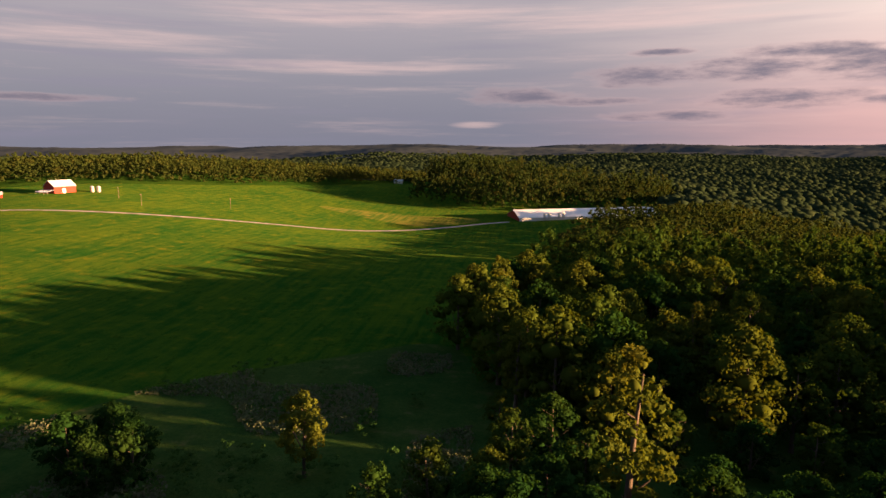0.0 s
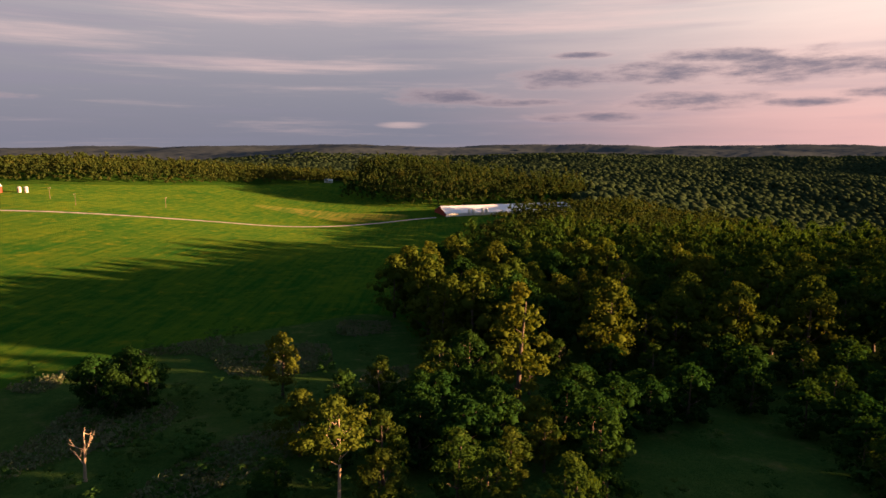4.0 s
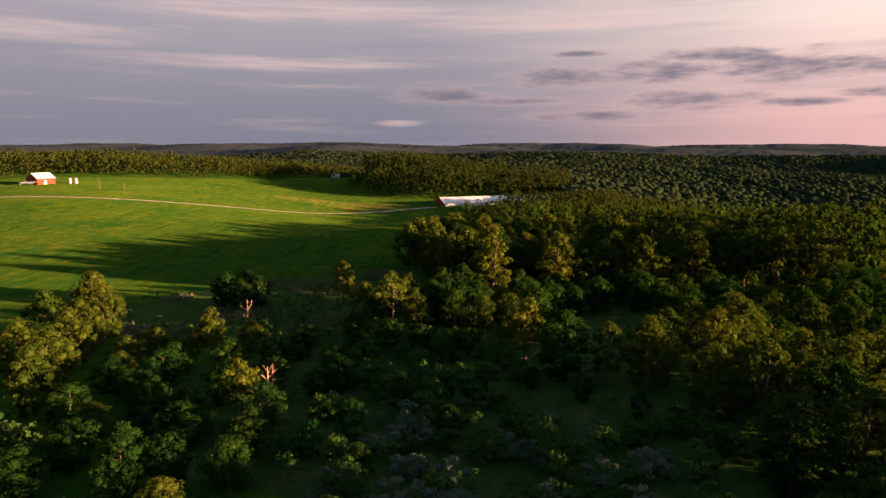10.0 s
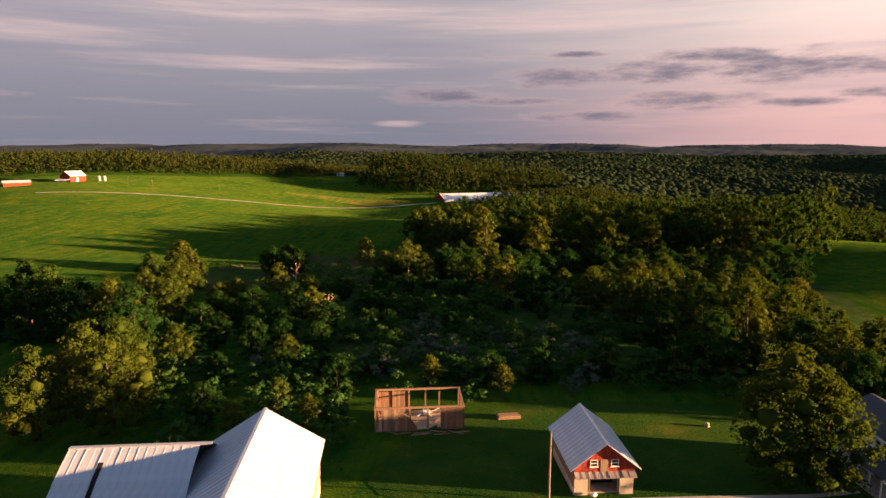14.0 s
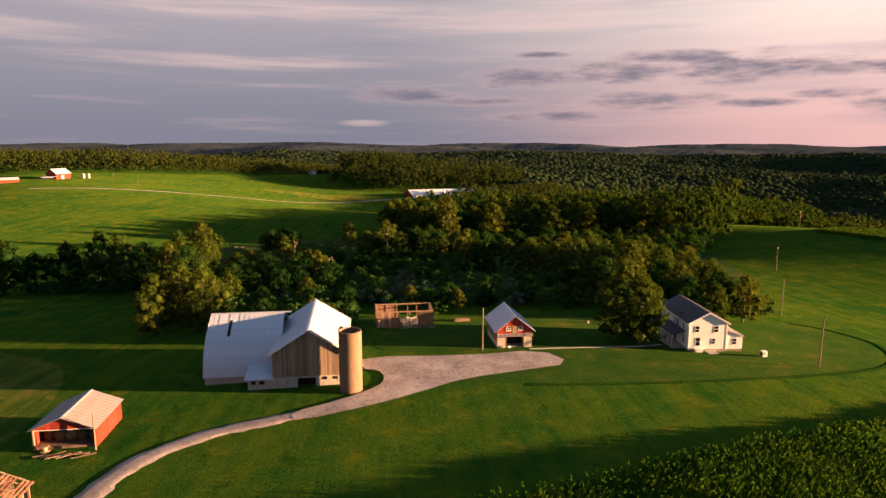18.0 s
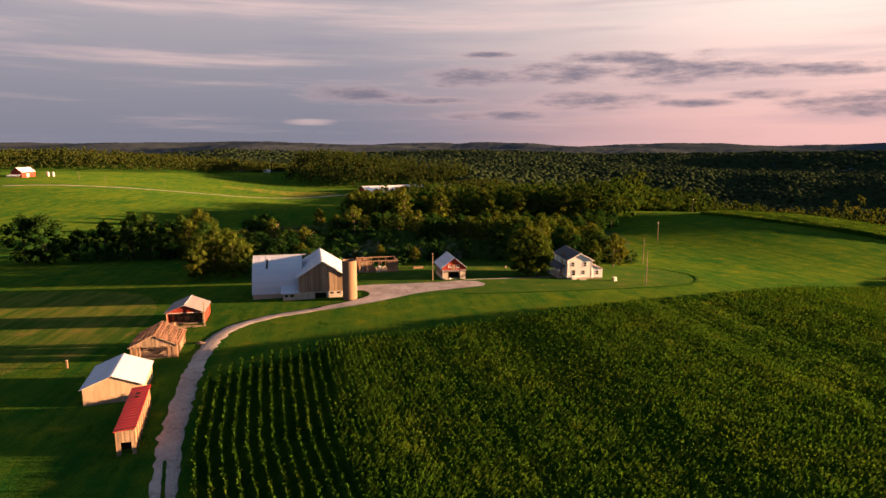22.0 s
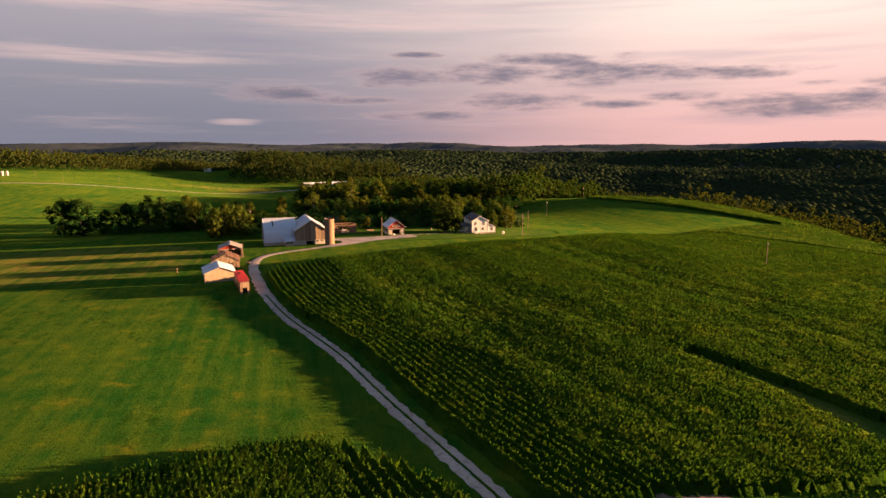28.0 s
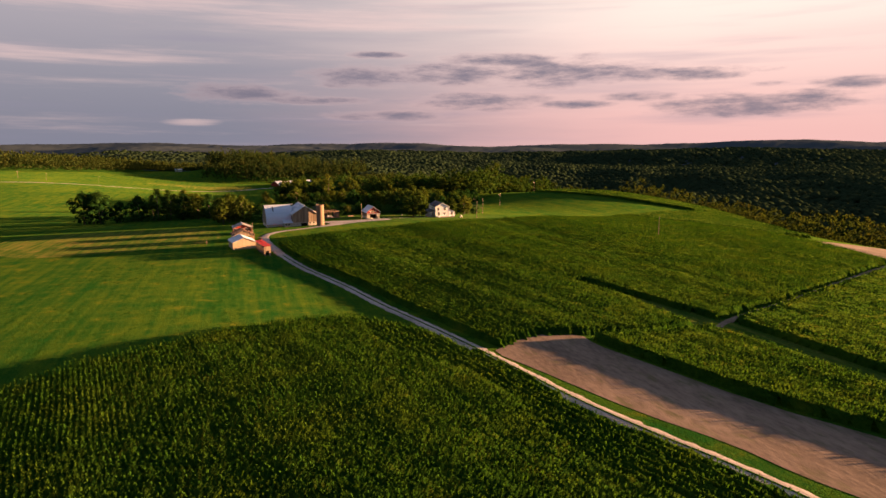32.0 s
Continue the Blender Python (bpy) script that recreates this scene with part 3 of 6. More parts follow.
def crown(r, tall, wide, low, lobes, leaves, size, ragged=0.25, shape=1.0, sprays=8):
    """Leaf sprays heaped on overlapping lobes, thicker outside and on top, with dark gaps between lobes."""
    c, rad = [], []
    for k in range(lobes):
        h = (k + r.uniform(0, 1)) / lobes
        env = math.sin(math.pi * min(0.97, 0.12 + 0.86 * h)) ** (0.65 * shape)
        a = k * 2.399 + r.uniform(-0.5, 0.5)
        q = wide * env * r.uniform(0.45, 0.85) * (1 if h < 0.85 else 0.5)
        c.append((math.cos(a) * q, math.sin(a) * q, low + (tall - low) * h * 0.93))
        rad.append(wide * r.uniform(0.22, 0.40) * (0.75 + 0.4 * env))
    c, rad = np.array(c), np.array(rad)
    # each lobe carries a handful of sprays, and the leaves sit on these
    flat = np.array([1, 1, 0.85])
    d = r.normal(0, 1, (lobes * sprays, 3))
    d[:, 2] = np.abs(d[:, 2]) * 1.1 - 0.5 * r.uniform(0, 1, len(d))
    d /= np.linalg.norm(d, axis=1)[:, None]
    of = np.repeat(np.arange(lobes), sprays)
    sr = rad[of] * r.uniform(0.36, 0.64, len(of))
    sc = c[of] + d * (rad[of] * 0.64)[:, None] * flat
    k = r.choice(len(of), leaves, p=sr ** 2 / (sr ** 2).sum()) if leaves else np.zeros(0, int)
    e = d[k] * 0.75 + r.normal(0, 0.62, (leaves, 3)) + (0, 0, 0.12)
    e /= np.linalg.norm(e, axis=1)[:, None] + 1e-9
    p = sc[k] + e * (sr[k] * (1 - ragged * r.uniform(-0.6, 1.2, leaves) ** 2))[:, None] * flat
    n = e * 0.6 + d[k] * 0.35 + r.normal(0, 0.46, (leaves, 3))
    n[:, 2] += 0.12
    n /= np.linalg.norm(n, axis=1)[:, None] + 1e-9
    pieces = [leaf_quads(r, p, n, size * r.uniform(0.55, 1.35, leaves))] if leaves else []
    for q, w in zip(c, rad):
        v = LUMP[0] * r.uniform(0.72, 1.02, (14, 1)) * w * 0.60 * flat
        a = r.uniform(0, 6.283)
        v = np.stack([v[:, 0] * math.cos(a) - v[:, 1] * math.sin(a), v[:, 0] * math.sin(a) + v[:, 1] * math.cos(a), v[:, 2]], 1)
        pieces.append((v + q, LUMP[1]))
    return joined(pieces)


def leaf_quads(r, p, n, s):
    t = np.cross(n, r.normal(0, 1, n.shape))
    t /= np.linalg.norm(t, axis=1)[:, None] + 1e-9
    b = np.cross(n, t)
    s = s[:, None]
    v = np.stack([p - t * s * 0.62, p + b * s * 0.42 - n * s * 0.12, p + t * s * 0.62 - n * s * 0.2, p - b * s * 0.42 - n * s * 0.12], 1)
    m = len(p)
    return v.reshape(-1, 3), np.arange(4 * m).reshape(m, 4)


def make_tree(name, label, seed, tall, wide, low, lobes, leaves, size, leaf, bark=None, thick=None, twigs=0, shape=1.0, category="tree", group="trees of the wood", n=7):
    r = np.random.RandomState(seed)
    ob = thing(name, 0, 0, -500, 0, label, category, group)
    v, f = limbs(r, tall, wide, max(0.15, low / tall), thick or tall * 0.018, n, twigs)
    t = new("trunk", mesh_from("trunk", v, f, bark or BARK, True))
    t.parent = ob
    if leaves:
        v, f = crown(r, tall, wide, low, lobes, leaves, size, shape=shape)
        c = new("crown", mesh_from("crown", v, f, leaf, True))
        c.parent = ob
    return ob


def shrub(kind, x, y, s, label=""):
    """Single shrubs first; the rest are gathered to be joined."""
    if len(spare) or len(counted) >= 285:
        spare.append((x, y))
    else:
        counted.append(plant(kind, x, y, s, label=label))


counted, spare = [], []


def plant(kind, x, y, tall=1.0, turn=None, label="", wide=None, rnd=random.Random(5)):
    """A copy of a tree at its place, on the ground."""
    if -10 < y < 165 and -75 < x < 85:
        kind = FINE.get(kind, kind)
    m = pose(x, y, high(x, y) - 0.1, 0, 0, rnd.uniform(0, 360) if turn is None else turn)
    ob = copy_thing(kind, m)
    ob.scale = (wide or tall * rnd.uniform(0.9, 1.1), wide or tall * rnd.uniform(0.9, 1.1), tall)
    return tagged(ob, label)


OAK = make_tree("oak_tree", "broad green oak with a dense lobed crown", 1, 17, 6.2, 1.6, 28, 3000, 0.42, LEAF_WARM)
MAPLE = make_tree("maple_tree", "full rounded maple in dark green leaf", 2, 14, 5.4, 0.5, 26, 2800, 0.45, LEAF_DARK)
POPLAR = make_tree("tulip_tree", "tall slim tulip tree with yellowish green leaves", 3, 24, 4.3, 5.0, 30, 3000, 0.45, LEAF_GOLD, shape=0.8)
ASH = make_tree("ash_tree", "open ash tree with a light ragged green crown", 4, 18, 4.8, 3.5, 24, 2600, 0.44, LEAF, twigs=1)
LOCUST = make_tree("locust_tree", "loose yellow-green locust tree at the wood's edge", 6, 15, 4.2, 4.0, 20, 2600, 0.40, LEAF_GOLD, twigs=1)
SHRUB = make_tree("shrub", "rounded dark green shrub in rough grass", 7, 4.2, 2.6, 0.1, 11, 620, 0.32, LEAF_BUSH, thick=0.06, category="shrub", group="shrubs in the clearing", n=3)
OLIVE = make_tree("silver_shrub", "low grey-green shrub in rough grass", 8, 3.2, 2.2, 0.1, 9, 600, 0.28, LEAF_GREY, thick=0.05, category="shrub", group="shrubs in the clearing", n=3)
DEAD = make_tree("dead_tree", "bare bleached dead tree with forked limbs", 9, 11, 4.0, 4.0, 0, 0, 0, LEAF, DEAD_WOOD, 0.26, twigs=2, n=6)
SNAG = make_tree("half_dead_tree", "tree with bare pale limbs under a thin yellow crown", 11, 17, 4.6, 8.5, 14, 2200, 0.36, LEAF_GOLD, DEAD_WOOD, 0.24, twigs=2, n=9)
FINE_OAK = make_tree("oak_tree", "broad green oak with a dense lobed crown", 21, 16, 6.0, 1.4, 34, 5600, 0.32, LEAF_WARM)
FINE_MAPLE = make_tree("maple_tree", "full rounded maple in dark green leaf", 22, 14, 5.4, 0.4, 30, 5000, 0.32, LEAF_DARK)
FINE_ASH = make_tree("ash_tree", "open ash tree with a light ragged green crown", 24, 17, 4.8, 3.0, 28, 4400, 0.31, LEAF, twigs=1)
FINE = {OAK: FINE_OAK, MAPLE: FINE_MAPLE, ASH: FINE_ASH}
KINDS = (OAK, MAPLE, POPLAR, ASH, LOCUST)
FULL = {OAK: 16.5, MAPLE: 14.0, POPLAR: 24.0, ASH: 17.5, LOCUST: 15.0}


def grow(kind, x, y, metres, label="", broad=1.0):
    """A tree of a given height."""
    s = metres / FULL[kind]
    return plant(kind, x, y, s, label=label, wide=s * broad)


# trees that stand out: kind, x, y, height factor, label
for kind, x, y, s, label in (
        (POPLAR, 28.5, 195, 1.18, "tall golden tulip tree above the wood"), (POPLAR, -0.3, 303, 0.98, "slim golden tulip tree at the field edge"), (LOCUST, -20, 207, 1.0, "slim yellowish locust by the field edge"),
        (SNAG, 0.5, 158, 1.0, ""), (DEAD, -40, 169, 0.9, "bare bleached dead tree standing in the scrub"), (DEAD, -17.5, 109, 0.8, "pale leaning dead tree among bushes"),
        (MAPLE, -51, 205, 0.9, "dense dark maple beside the scrub"), (MAPLE, -56, 201, 0.85, ""), (MAPLE, -46, 202, 0.82, ""), (MAPLE, -50, 197, 0.7, ""), (MAPLE, -60, 206, 0.7, ""), (LOCUST, -37.5, 137, 0.85, ""), (LOCUST, -20, 103, 0.72, "yellow-green locust crown beside a dead limb"),
        (OAK, -77, 162, 1.06, "tall golden-green oak over the hedgerow"), (OAK, -71, 155, 0.95, ""), (OAK, -82, 150, 0.9, ""), (OAK, -70, 144, 0.88, ""), (OAK, -66, 133, 0.85, ""), (OAK, -72, 126, 0.82, ""), (OAK, -62, 120, 0.8, ""), (OAK, -57, 107, 0.78, ""),
        (OAK, -37, 41, 0.95, "broad golden-green oak behind the barn"), (OAK, -44, 47, 1.0, ""), (OAK, -45.5, 63, 0.78, "rounded golden oak behind the barn"), (OAK, -39, 68, 0.62, ""), (OAK, 54.5, 25, 1.1, "large full oak beside the farmhouse"), (OAK, 57.5, 23, 0.9, ""),
        (MAPLE, -117, 95, 1.2, "large dark maple at the end of the hedgerow"), (MAPLE, -126, 97, 1.2, ""), (MAPLE, -122, 101, 1.15, ""), (MAPLE, -107, 98, 0.8, ""), (MAPLE, -97, 98, 1.0, ""), (ASH, -86, 97, 0.95, ""),
        (ASH, -79, 95, 0.9, ""), (MAPLE, -71, 93, 1.0, ""), (OAK, -63, 91, 0.85, ""), (MAPLE, -56, 86, 0.95, ""), (MAPLE, -50, 74, 0.8, ""), (MAPLE, -27, 78, 0.62, "wide low dark maple in the hollow"), (MAPLE, -22, 80, 0.58, ""), (MAPLE, -30, 85, 0.55, ""), (MAPLE, -90, 103, 0.8, ""),
        (OAK, 67, 125, 0.96, "tall lit oak at the edge of the clearing"), (OAK, 75, 133, 0.80, ""), (OAK, 74, 104, 0.76, ""), (OAK, 85, 101, 0.88, ""), (OAK, 75, 79, 1.06, "broad golden oak above the shrubs"), (OAK, 80, 118, 0.85, ""), (OAK, 92, 112, 0.95, ""), (OAK, 88, 88, 0.9, ""), (OAK, 66, 112, 0.72, ""), (MAPLE, 63, 74, 0.54, "low dark spreading maple"), (MAPLE, 70, 68, 0.56, ""), (MAPLE, 57, 79, 0.45, ""), (OAK, 66, 92, 0.66, ""), (OAK, 82, 70, 0.8, ""), (LOCUST, 22, 52, 0.45, "small yellowing tree beside the ruined shed"), (LOCUST, -8, 40, 0.42, ""),
        (OAK, 92, 46, 0.72, ""), (MAPLE, 78, 46, 0.85, ""), (OAK, 90, 60, 0.85, ""), (OAK, 84, 44, 0.62, ""), (MAPLE, 88, 50, 0.9, ""), (LOCUST, 97, 52, 0.72, ""), (OAK, 80, 56, 0.85, ""), (MAPLE, 74, 52, 0.7, ""), (MAPLE, 68, 50, 0.75, ""), (OAK, -41, 52, 0.95, ""), (OAK, -47, 39, 0.9, ""), (OAK, -50, 55, 0.85, ""), (MAPLE, -28, 60, 0.5, ""), (MAPLE, -17, 64, 0.42, ""), (MAPLE, -9, 62, 0.4, "")):
    plant(kind, x, y, s * (1.18 if x < -48 and 70 < y < 105 else 1.0), label=label)

for k in range(30):
    shrub(SHRUB, -104 + 2.0 * k + 1.2 * math.sin(k * 7.1), 96.5 - 0.12 * k + 2.0 * math.sin(k * 3.7), 0.8 + 0.45 * math.sin(k * 5.3) ** 2,"leafy undergrowth shrub in the hedgerow")

# the wood: a stretch of single trees in front, the rest joined
FIELD_EDGE = [(-90, 196), (-79, 226), (-60, 250), (-36, 262), (-10, 275), (0, 300), (12, 350), (28, 430), (54, 540), (84, 655)]
WOOD = FIELD_EDGE + [(140, 690), (330, 640), (420, 420), (300, 330), (225, 285), (190, 236), (142, 176), (122, 142), (110, 110), (96, 66), (70, 62), (30, 64), (-10, 66), (-40, 75), (-50, 110), (-80, 150)]
CLEARING = [(31, 124), (31, 136), (41, 179), (54, 190), (66, 199), (76, 194), (82, 184), (74, 160), (66, 146), (49, 127)]
SCRUBLAND = [(-96, 194), (-82, 218), (-70, 242), (-53, 260), (-29, 280), (-11, 296), (4, 280), (6, 215), (-8, 180), (-30, 150), (-55, 150), (-75, 165)]
BUSHY = [(-14, 60), (58, 60), (58, 96), (56, 116), (44, 120), (30, 124), (28, 150), (6, 152), (-6, 132), (-12, 100)]
patch("scrub", SCRUBLAND, SCRUB, "rough weedy grass between the hay field and the trees", "rough grass")
patch("clearing", CLEARING, SCRUB, "rough grassy clearing in the wood", "rough grass")
patch("wood_floor", rounded([(-45, 80), (100, 64), (150, 150), (150, 260), (60, 300), (5, 280), (-40, 140)], 1), SCRUB, "shaded weedy floor of the wood", "rough grass", 0.02)
rnd = random.Random(11)
singles, rest, cells = [], [], {}
for x, y in [(0.5, 158), (28.5, 195), (-20, 207), (-17.5, 109), (-37.5, 137), (67, 125), (75, 133), (74, 104), (85, 101), (75, 79), (80, 118), (92, 112), (88, 88), (66, 112), (63, 74), (70, 68), (66, 92), (82, 70), (-45, 63), (-39, 68), (-27, 78), (-22, 80), (-30, 85), (-77, 162), (-71, 155), (-70, 144), (-66, 133), (-62, 120), (-57, 107)]:
    cells.setdefault((int(x // 9), int(y // 9)), []).append((x, y))
for _ in range(26000):
    x, y = rnd.uniform(-100, 420), rnd.uniform(60, 690)
    gap = 7.4 if y < 200 else 8.8 if y < 300 else 9.0
    if not inside(x, y, WOOD) or inside(x, y, CLEARING) or inside(x, y, SCRUBLAND) or inside(x, y, BUSHY):
        continue
    if x < -12 and 148 < y < 205:
        continue
    i, j = int(x // 9), int(y // 9)
    if any((x - p) ** 2 + (y - q) ** 2 < gap * gap for u in (i - 1, i, i + 1) for w in (j - 1, j, j + 1) for p, q in cells.get((u, w), ())):
        continue
    cells.setdefault((i, j), []).append((x, y))
    rest.append((x, y))
rest.sort(key=lambda p: math.hypot(p[0] - 15, 0.8 * (p[1] - 125)))
singles, rest = rest[:270], rest[270:]
for x, y in singles:
    if x < 4 and y < 165:      # the hollow behind the barn: low, wide, dark crowns
        grow(rnd.choice((MAPLE, MAPLE, MAPLE, OAK)), x, y, rnd.uniform(5.5, 7.8), broad=1.45)
    elif x > 84 and y < 150:
        grow(rnd.choices(KINDS, (6, 3, 0, 2, 1))[0], x, y, rnd.uniform(7.5, 11), broad=1.25)
    elif y < 150:
        grow(rnd.choices(KINDS, (6, 3, 0, 2, 1))[0], x, y, rnd.uniform(12, 16.5), broad=1.1)
    elif y < 230:
        grow(rnd.choices(KINDS, (0.2, 7, 0.2, 4, 0.2))[0], x, y, rnd.uniform(8.5, 13), broad=1.15)
    else:
        grow(rnd.choices(KINDS, (6, 3, 1.0, 3, 1.2))[0], x, y, rnd.uniform(18, 25), broad=1.0)
for x, y in ((rnd.uniform(-14, 60), rnd.uniform(60, 152)) for _ in range(330)):
    if inside(x, y, BUSHY) and ripple(x, y, 8, 31) > -0.7:
        grey = 60 < y < 100 and -10 < x < 48 and rnd.random() < 0.5
        shrub(OLIVE if grey else SHRUB, x, y, rnd.uniform(0.6, 1.35))
for x, y, h in ((14, 94, 6.0), (-1, 96, 6.2), (20, 112, 5.0), (6, 108, 6.5), (2, 84, 4.5), (38, 112, 5.5), (46, 104, 5.0), (-6, 116, 7.0), (30, 118, 4.5), (14, 128, 6.0), (20, 140, 6.5), (8, 142, 7.0)):
    grow(MAPLE, x, y, h, "young leafy tree among the shrubs", 1.1)
NEAR_BUSH = [(-32, 34), (-12, 31), (-2, 32), (-2, 49), (18, 50), (28, 55), (50, 57), (66, 50), (104, 54), (106, 68), (-42, 72)]
for x, y in ((rnd.uniform(-42, 106), rnd.uniform(31, 72)) for _ in range(420)):
    if inside(x, y, NEAR_BUSH):
        shrub(rnd.choice((SHRUB, SHRUB, SHRUB, OLIVE)), x, y, rnd.uniform(0.7, 1.45), label="dense leafy shrub behind the farmyard")
for x, y, s in ((-18, 37, 0.42), (-13, 44, 0.5), (-6, 55, 0.55), (10, 55, 0.5), (20, 57, 0.55), (30, 62, 0.6), (-24, 42, 0.55), (42, 64, 0.6), (54, 62, 0.55)):
    plant(MAPLE if s > 0.5 else LOCUST, x, y, s)
for _ in range(150):
    x, y = rnd.uniform(-90, 95), rnd.uniform(104, 270)
    if inside(x, y, CLEARING) and rnd.random() < 0.5 or inside(x, y, SCRUBLAND) and rnd.random() < 0.7:
        shrub(rnd.choice((SHRUB, OLIVE)), x, y, rnd.uniform(0.35, 0.95))


for _ in range(420):
    x, y = rnd.uniform(-40, 100), rnd.uniform(66, 215)
    if inside(x, y, WOOD) and not inside(x, y, CLEARING) and rnd.random() < 0.45:
        shrub(SHRUB, x, y, rnd.uniform(0.7, 1.5))


def woods(name, places, leaves, size, tall, wide, leaf, label, seed=3, lobes=7):
    """Many crowns joined into one mesh."""
    r = np.random.RandomState(seed)
    forms = [crown(r, 1.0, 0.33, 0.16, lobes, leaves, size, shape=s) for s in (0.8, 1.0, 1.2, 1.0, 0.9)]
    pieces = []
    for x, y in places:
        v, f = forms[r.randint(5)]
        h = tall * r.uniform(0.72, 1.12) * (1 + 0.16 * float(ripple(x, y, 16, 2))) * (1.2 if x > 105 and 150 < y < 270 else 1.0)
        w = wide * r.uniform(0.75, 1.25) / 0.33
        a = r.uniform(0, 6.283)
        c, s = math.cos(a), math.sin(a)
        u = np.stack([(v[:, 0] * c - v[:, 1] * s) * w, (v[:, 0] * s + v[:, 1] * c) * w, v[:, 2] * h], 1)
        pieces.append((u + (x, y, high(x, y)), f))
    v, f = joined(pieces)
    return tagged(new(name, mesh_from(name, v, f, leaf, True)), label, "wood", kind="stuff")


woods("undergrowth", spare, 230, 0.05, 4.2, 2.4, LEAF_BUSH, "dark leafy undergrowth between the trees", 9, 6)
woods("wood_canopy", [p for p in rest if p[1] < 430], 620, 0.030, 24, 7.6, LEAF, "dense green wood of mixed deciduous trees", lobes=10)
woods("back_wood", [p for p in rest if p[1] >= 430], 170, 0.050, 19.5, 7.4, HILL_LEAF, "dense green wood running back towards the valley", 13, 8)


def scatter(poly, gap, n, rnd=random.Random(21)):
    xs, ys = [p[0] for p in poly], [p[1] for p in poly]
    nx, ny = int((max(xs) - min(xs)) / gap), int((max(ys) - min(ys)) / gap)
    out = []
    for i in range(nx):
        for j in range(ny):
            x = min(xs) + (i + rnd.uniform(-0.3, 1.3)) * gap
            y = min(ys) + (j + rnd.uniform(-0.3, 1.3)) * gap
            if inside(x, y, poly):
                out.append((x, y))
    return out[:n]


HILL_WOOD = [(-105, 772), (-60, 750), (-5, 720), (40, 735), (150, 760), (190, 820), (140, 930), (0, 960), (-90, 930)]
BARN_WOOD = [(-470, 600), (-400, 660), (-330, 700), (-270, 770), (-220, 850), (-170, 960), (-140, 990), (-110, 1010), (-110, 1100), (-350, 1250), (-700, 1150), (-800, 800), (-600, 560)]
FAR_WOOD = [(330, 640), (420, 420), (310, 330), (330, 200), (345, 80), (330, 0), (330, -80), (420, -160), (900, 0), (1300, 700), (1000, 1400), (300, 1500), (-110, 1500), (-110, 1030), (0, 965), (145, 935), (195, 825), (150, 740), (140, 690)]
# dark sheets added so no sunlit green shows between the far crowns
patch("valley_floor", FAR_WOOD, RANK_GRASS, "dark weedy floor added under the valley wood", "rough grass", 0.3, 12.0)
patch("ridge_floor", BARN_WOOD, RANK_GRASS, "dark weedy floor added under the ridge wood", "rough grass", 0.3, 12.0)


def crown_forms(level, seed, count=7):
    """Rounded, knobbly tree tops, open below."""
    r, out = np.random.RandomState(seed), []
    for k in range(count):
        bm = bmesh.new()
        bmesh.ops.create_icosphere(bm, subdivisions=level, radius=1.0)
        bmesh.ops.delete(bm, geom=[f for f in bm.faces if f.calc_center_median().z < -0.5], context="FACES")
        bm.verts.ensure_lookup_table()
        v = np.array([v.co for v in bm.verts]) * r.uniform(0.82, 1.12, (len(bm.verts), 1))
        out.append((v, np.array([[v.index for v in f.verts] for f in bm.faces])))
        bm.free()
    return out


def canopy(name, x, y, gap, tall, leaf, label, level=2, seed=3):
    """A closed roof of tree tops over far ground, one knobbly crown to a tree."""
    r = np.random.RandomState(seed)
    x, y = np.asarray(x), np.asarray(y)
    top = height(x, y) + tall * r.uniform(0.78, 1.12, len(x)) + 2.0 * ripple(x, y, 30, seed)
    form = r.randint(0, 7, len(x))
    pieces = []
    for k, (v, f) in enumerate(crown_forms(level, seed)):
        i = np.nonzero(form == k)[0]
        a, w = r.uniform(0, 6.283, len(i)), gap * r.uniform(0.62, 0.95, len(i))
        c, s = np.cos(a)[:, None], np.sin(a)[:, None]
        up = w * r.uniform(0.55, 0.9, len(i))
        P = np.stack([x[i][:, None] + (v[:, 0] * c - v[:, 1] * s) * w[:, None], y[i][:, None] + (v[:, 0] * s + v[:, 1] * c) * w[:, None], (top[i] - up)[:, None] + v[:, 2] * up[:, None]], -1)
        pieces.append((P.reshape(-1, 3), (f[None] + (np.arange(len(i)) * len(v))[:, None, None]).reshape(-1, 3)))
    v, f = joined(pieces)
    return tagged(new(name, mesh_from(name, v, f, leaf, True)), label, "wood", kind="stuff")


woods("hilltop_wood", scatter(HILL_WOOD, 8.5, 900), 110, 0.058, 27, 5.6, HILL_LEAF, "dense wood on the crest behind the long barn", 5, 6)
woods("ridge_wood", scatter(BARN_WOOD, 9.6, 9000), 42, 0.085, 20, 6.6, HILL_LEAF, "broad wooded ridge behind the red barn", 6, 4)
valley = scatter(FAR_WOOD, 8.6, 30000)
close = [p for p in valley if p[0] < 480 and p[1] < 430]
woods("slope_wood", close, 56, 0.075, 18, 5.6, HILL_LEAF, "mixed wood on the slope beyond the corn", 15, 5)
# far crowns take the leaf colour that has haze mixed in
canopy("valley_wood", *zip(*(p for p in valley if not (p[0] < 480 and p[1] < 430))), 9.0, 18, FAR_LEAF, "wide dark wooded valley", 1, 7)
r = np.random.RandomState(14)
aa, ra = np.radians(r.uniform(-50, 64, 30000)), np.sqrt(r.uniform(1150 ** 2, 2700 ** 2, 30000))
px, py = 20 + ra * np.sin(aa), ra * np.cos(aa)
ok = ~(inside(px, py, BARN_WOOD) | inside(px, py, FAR_WOOD)) & (ripple(px, py, 120, 12) < 1.6) & (py > 300)
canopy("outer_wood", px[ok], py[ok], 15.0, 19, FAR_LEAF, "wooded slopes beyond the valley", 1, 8)

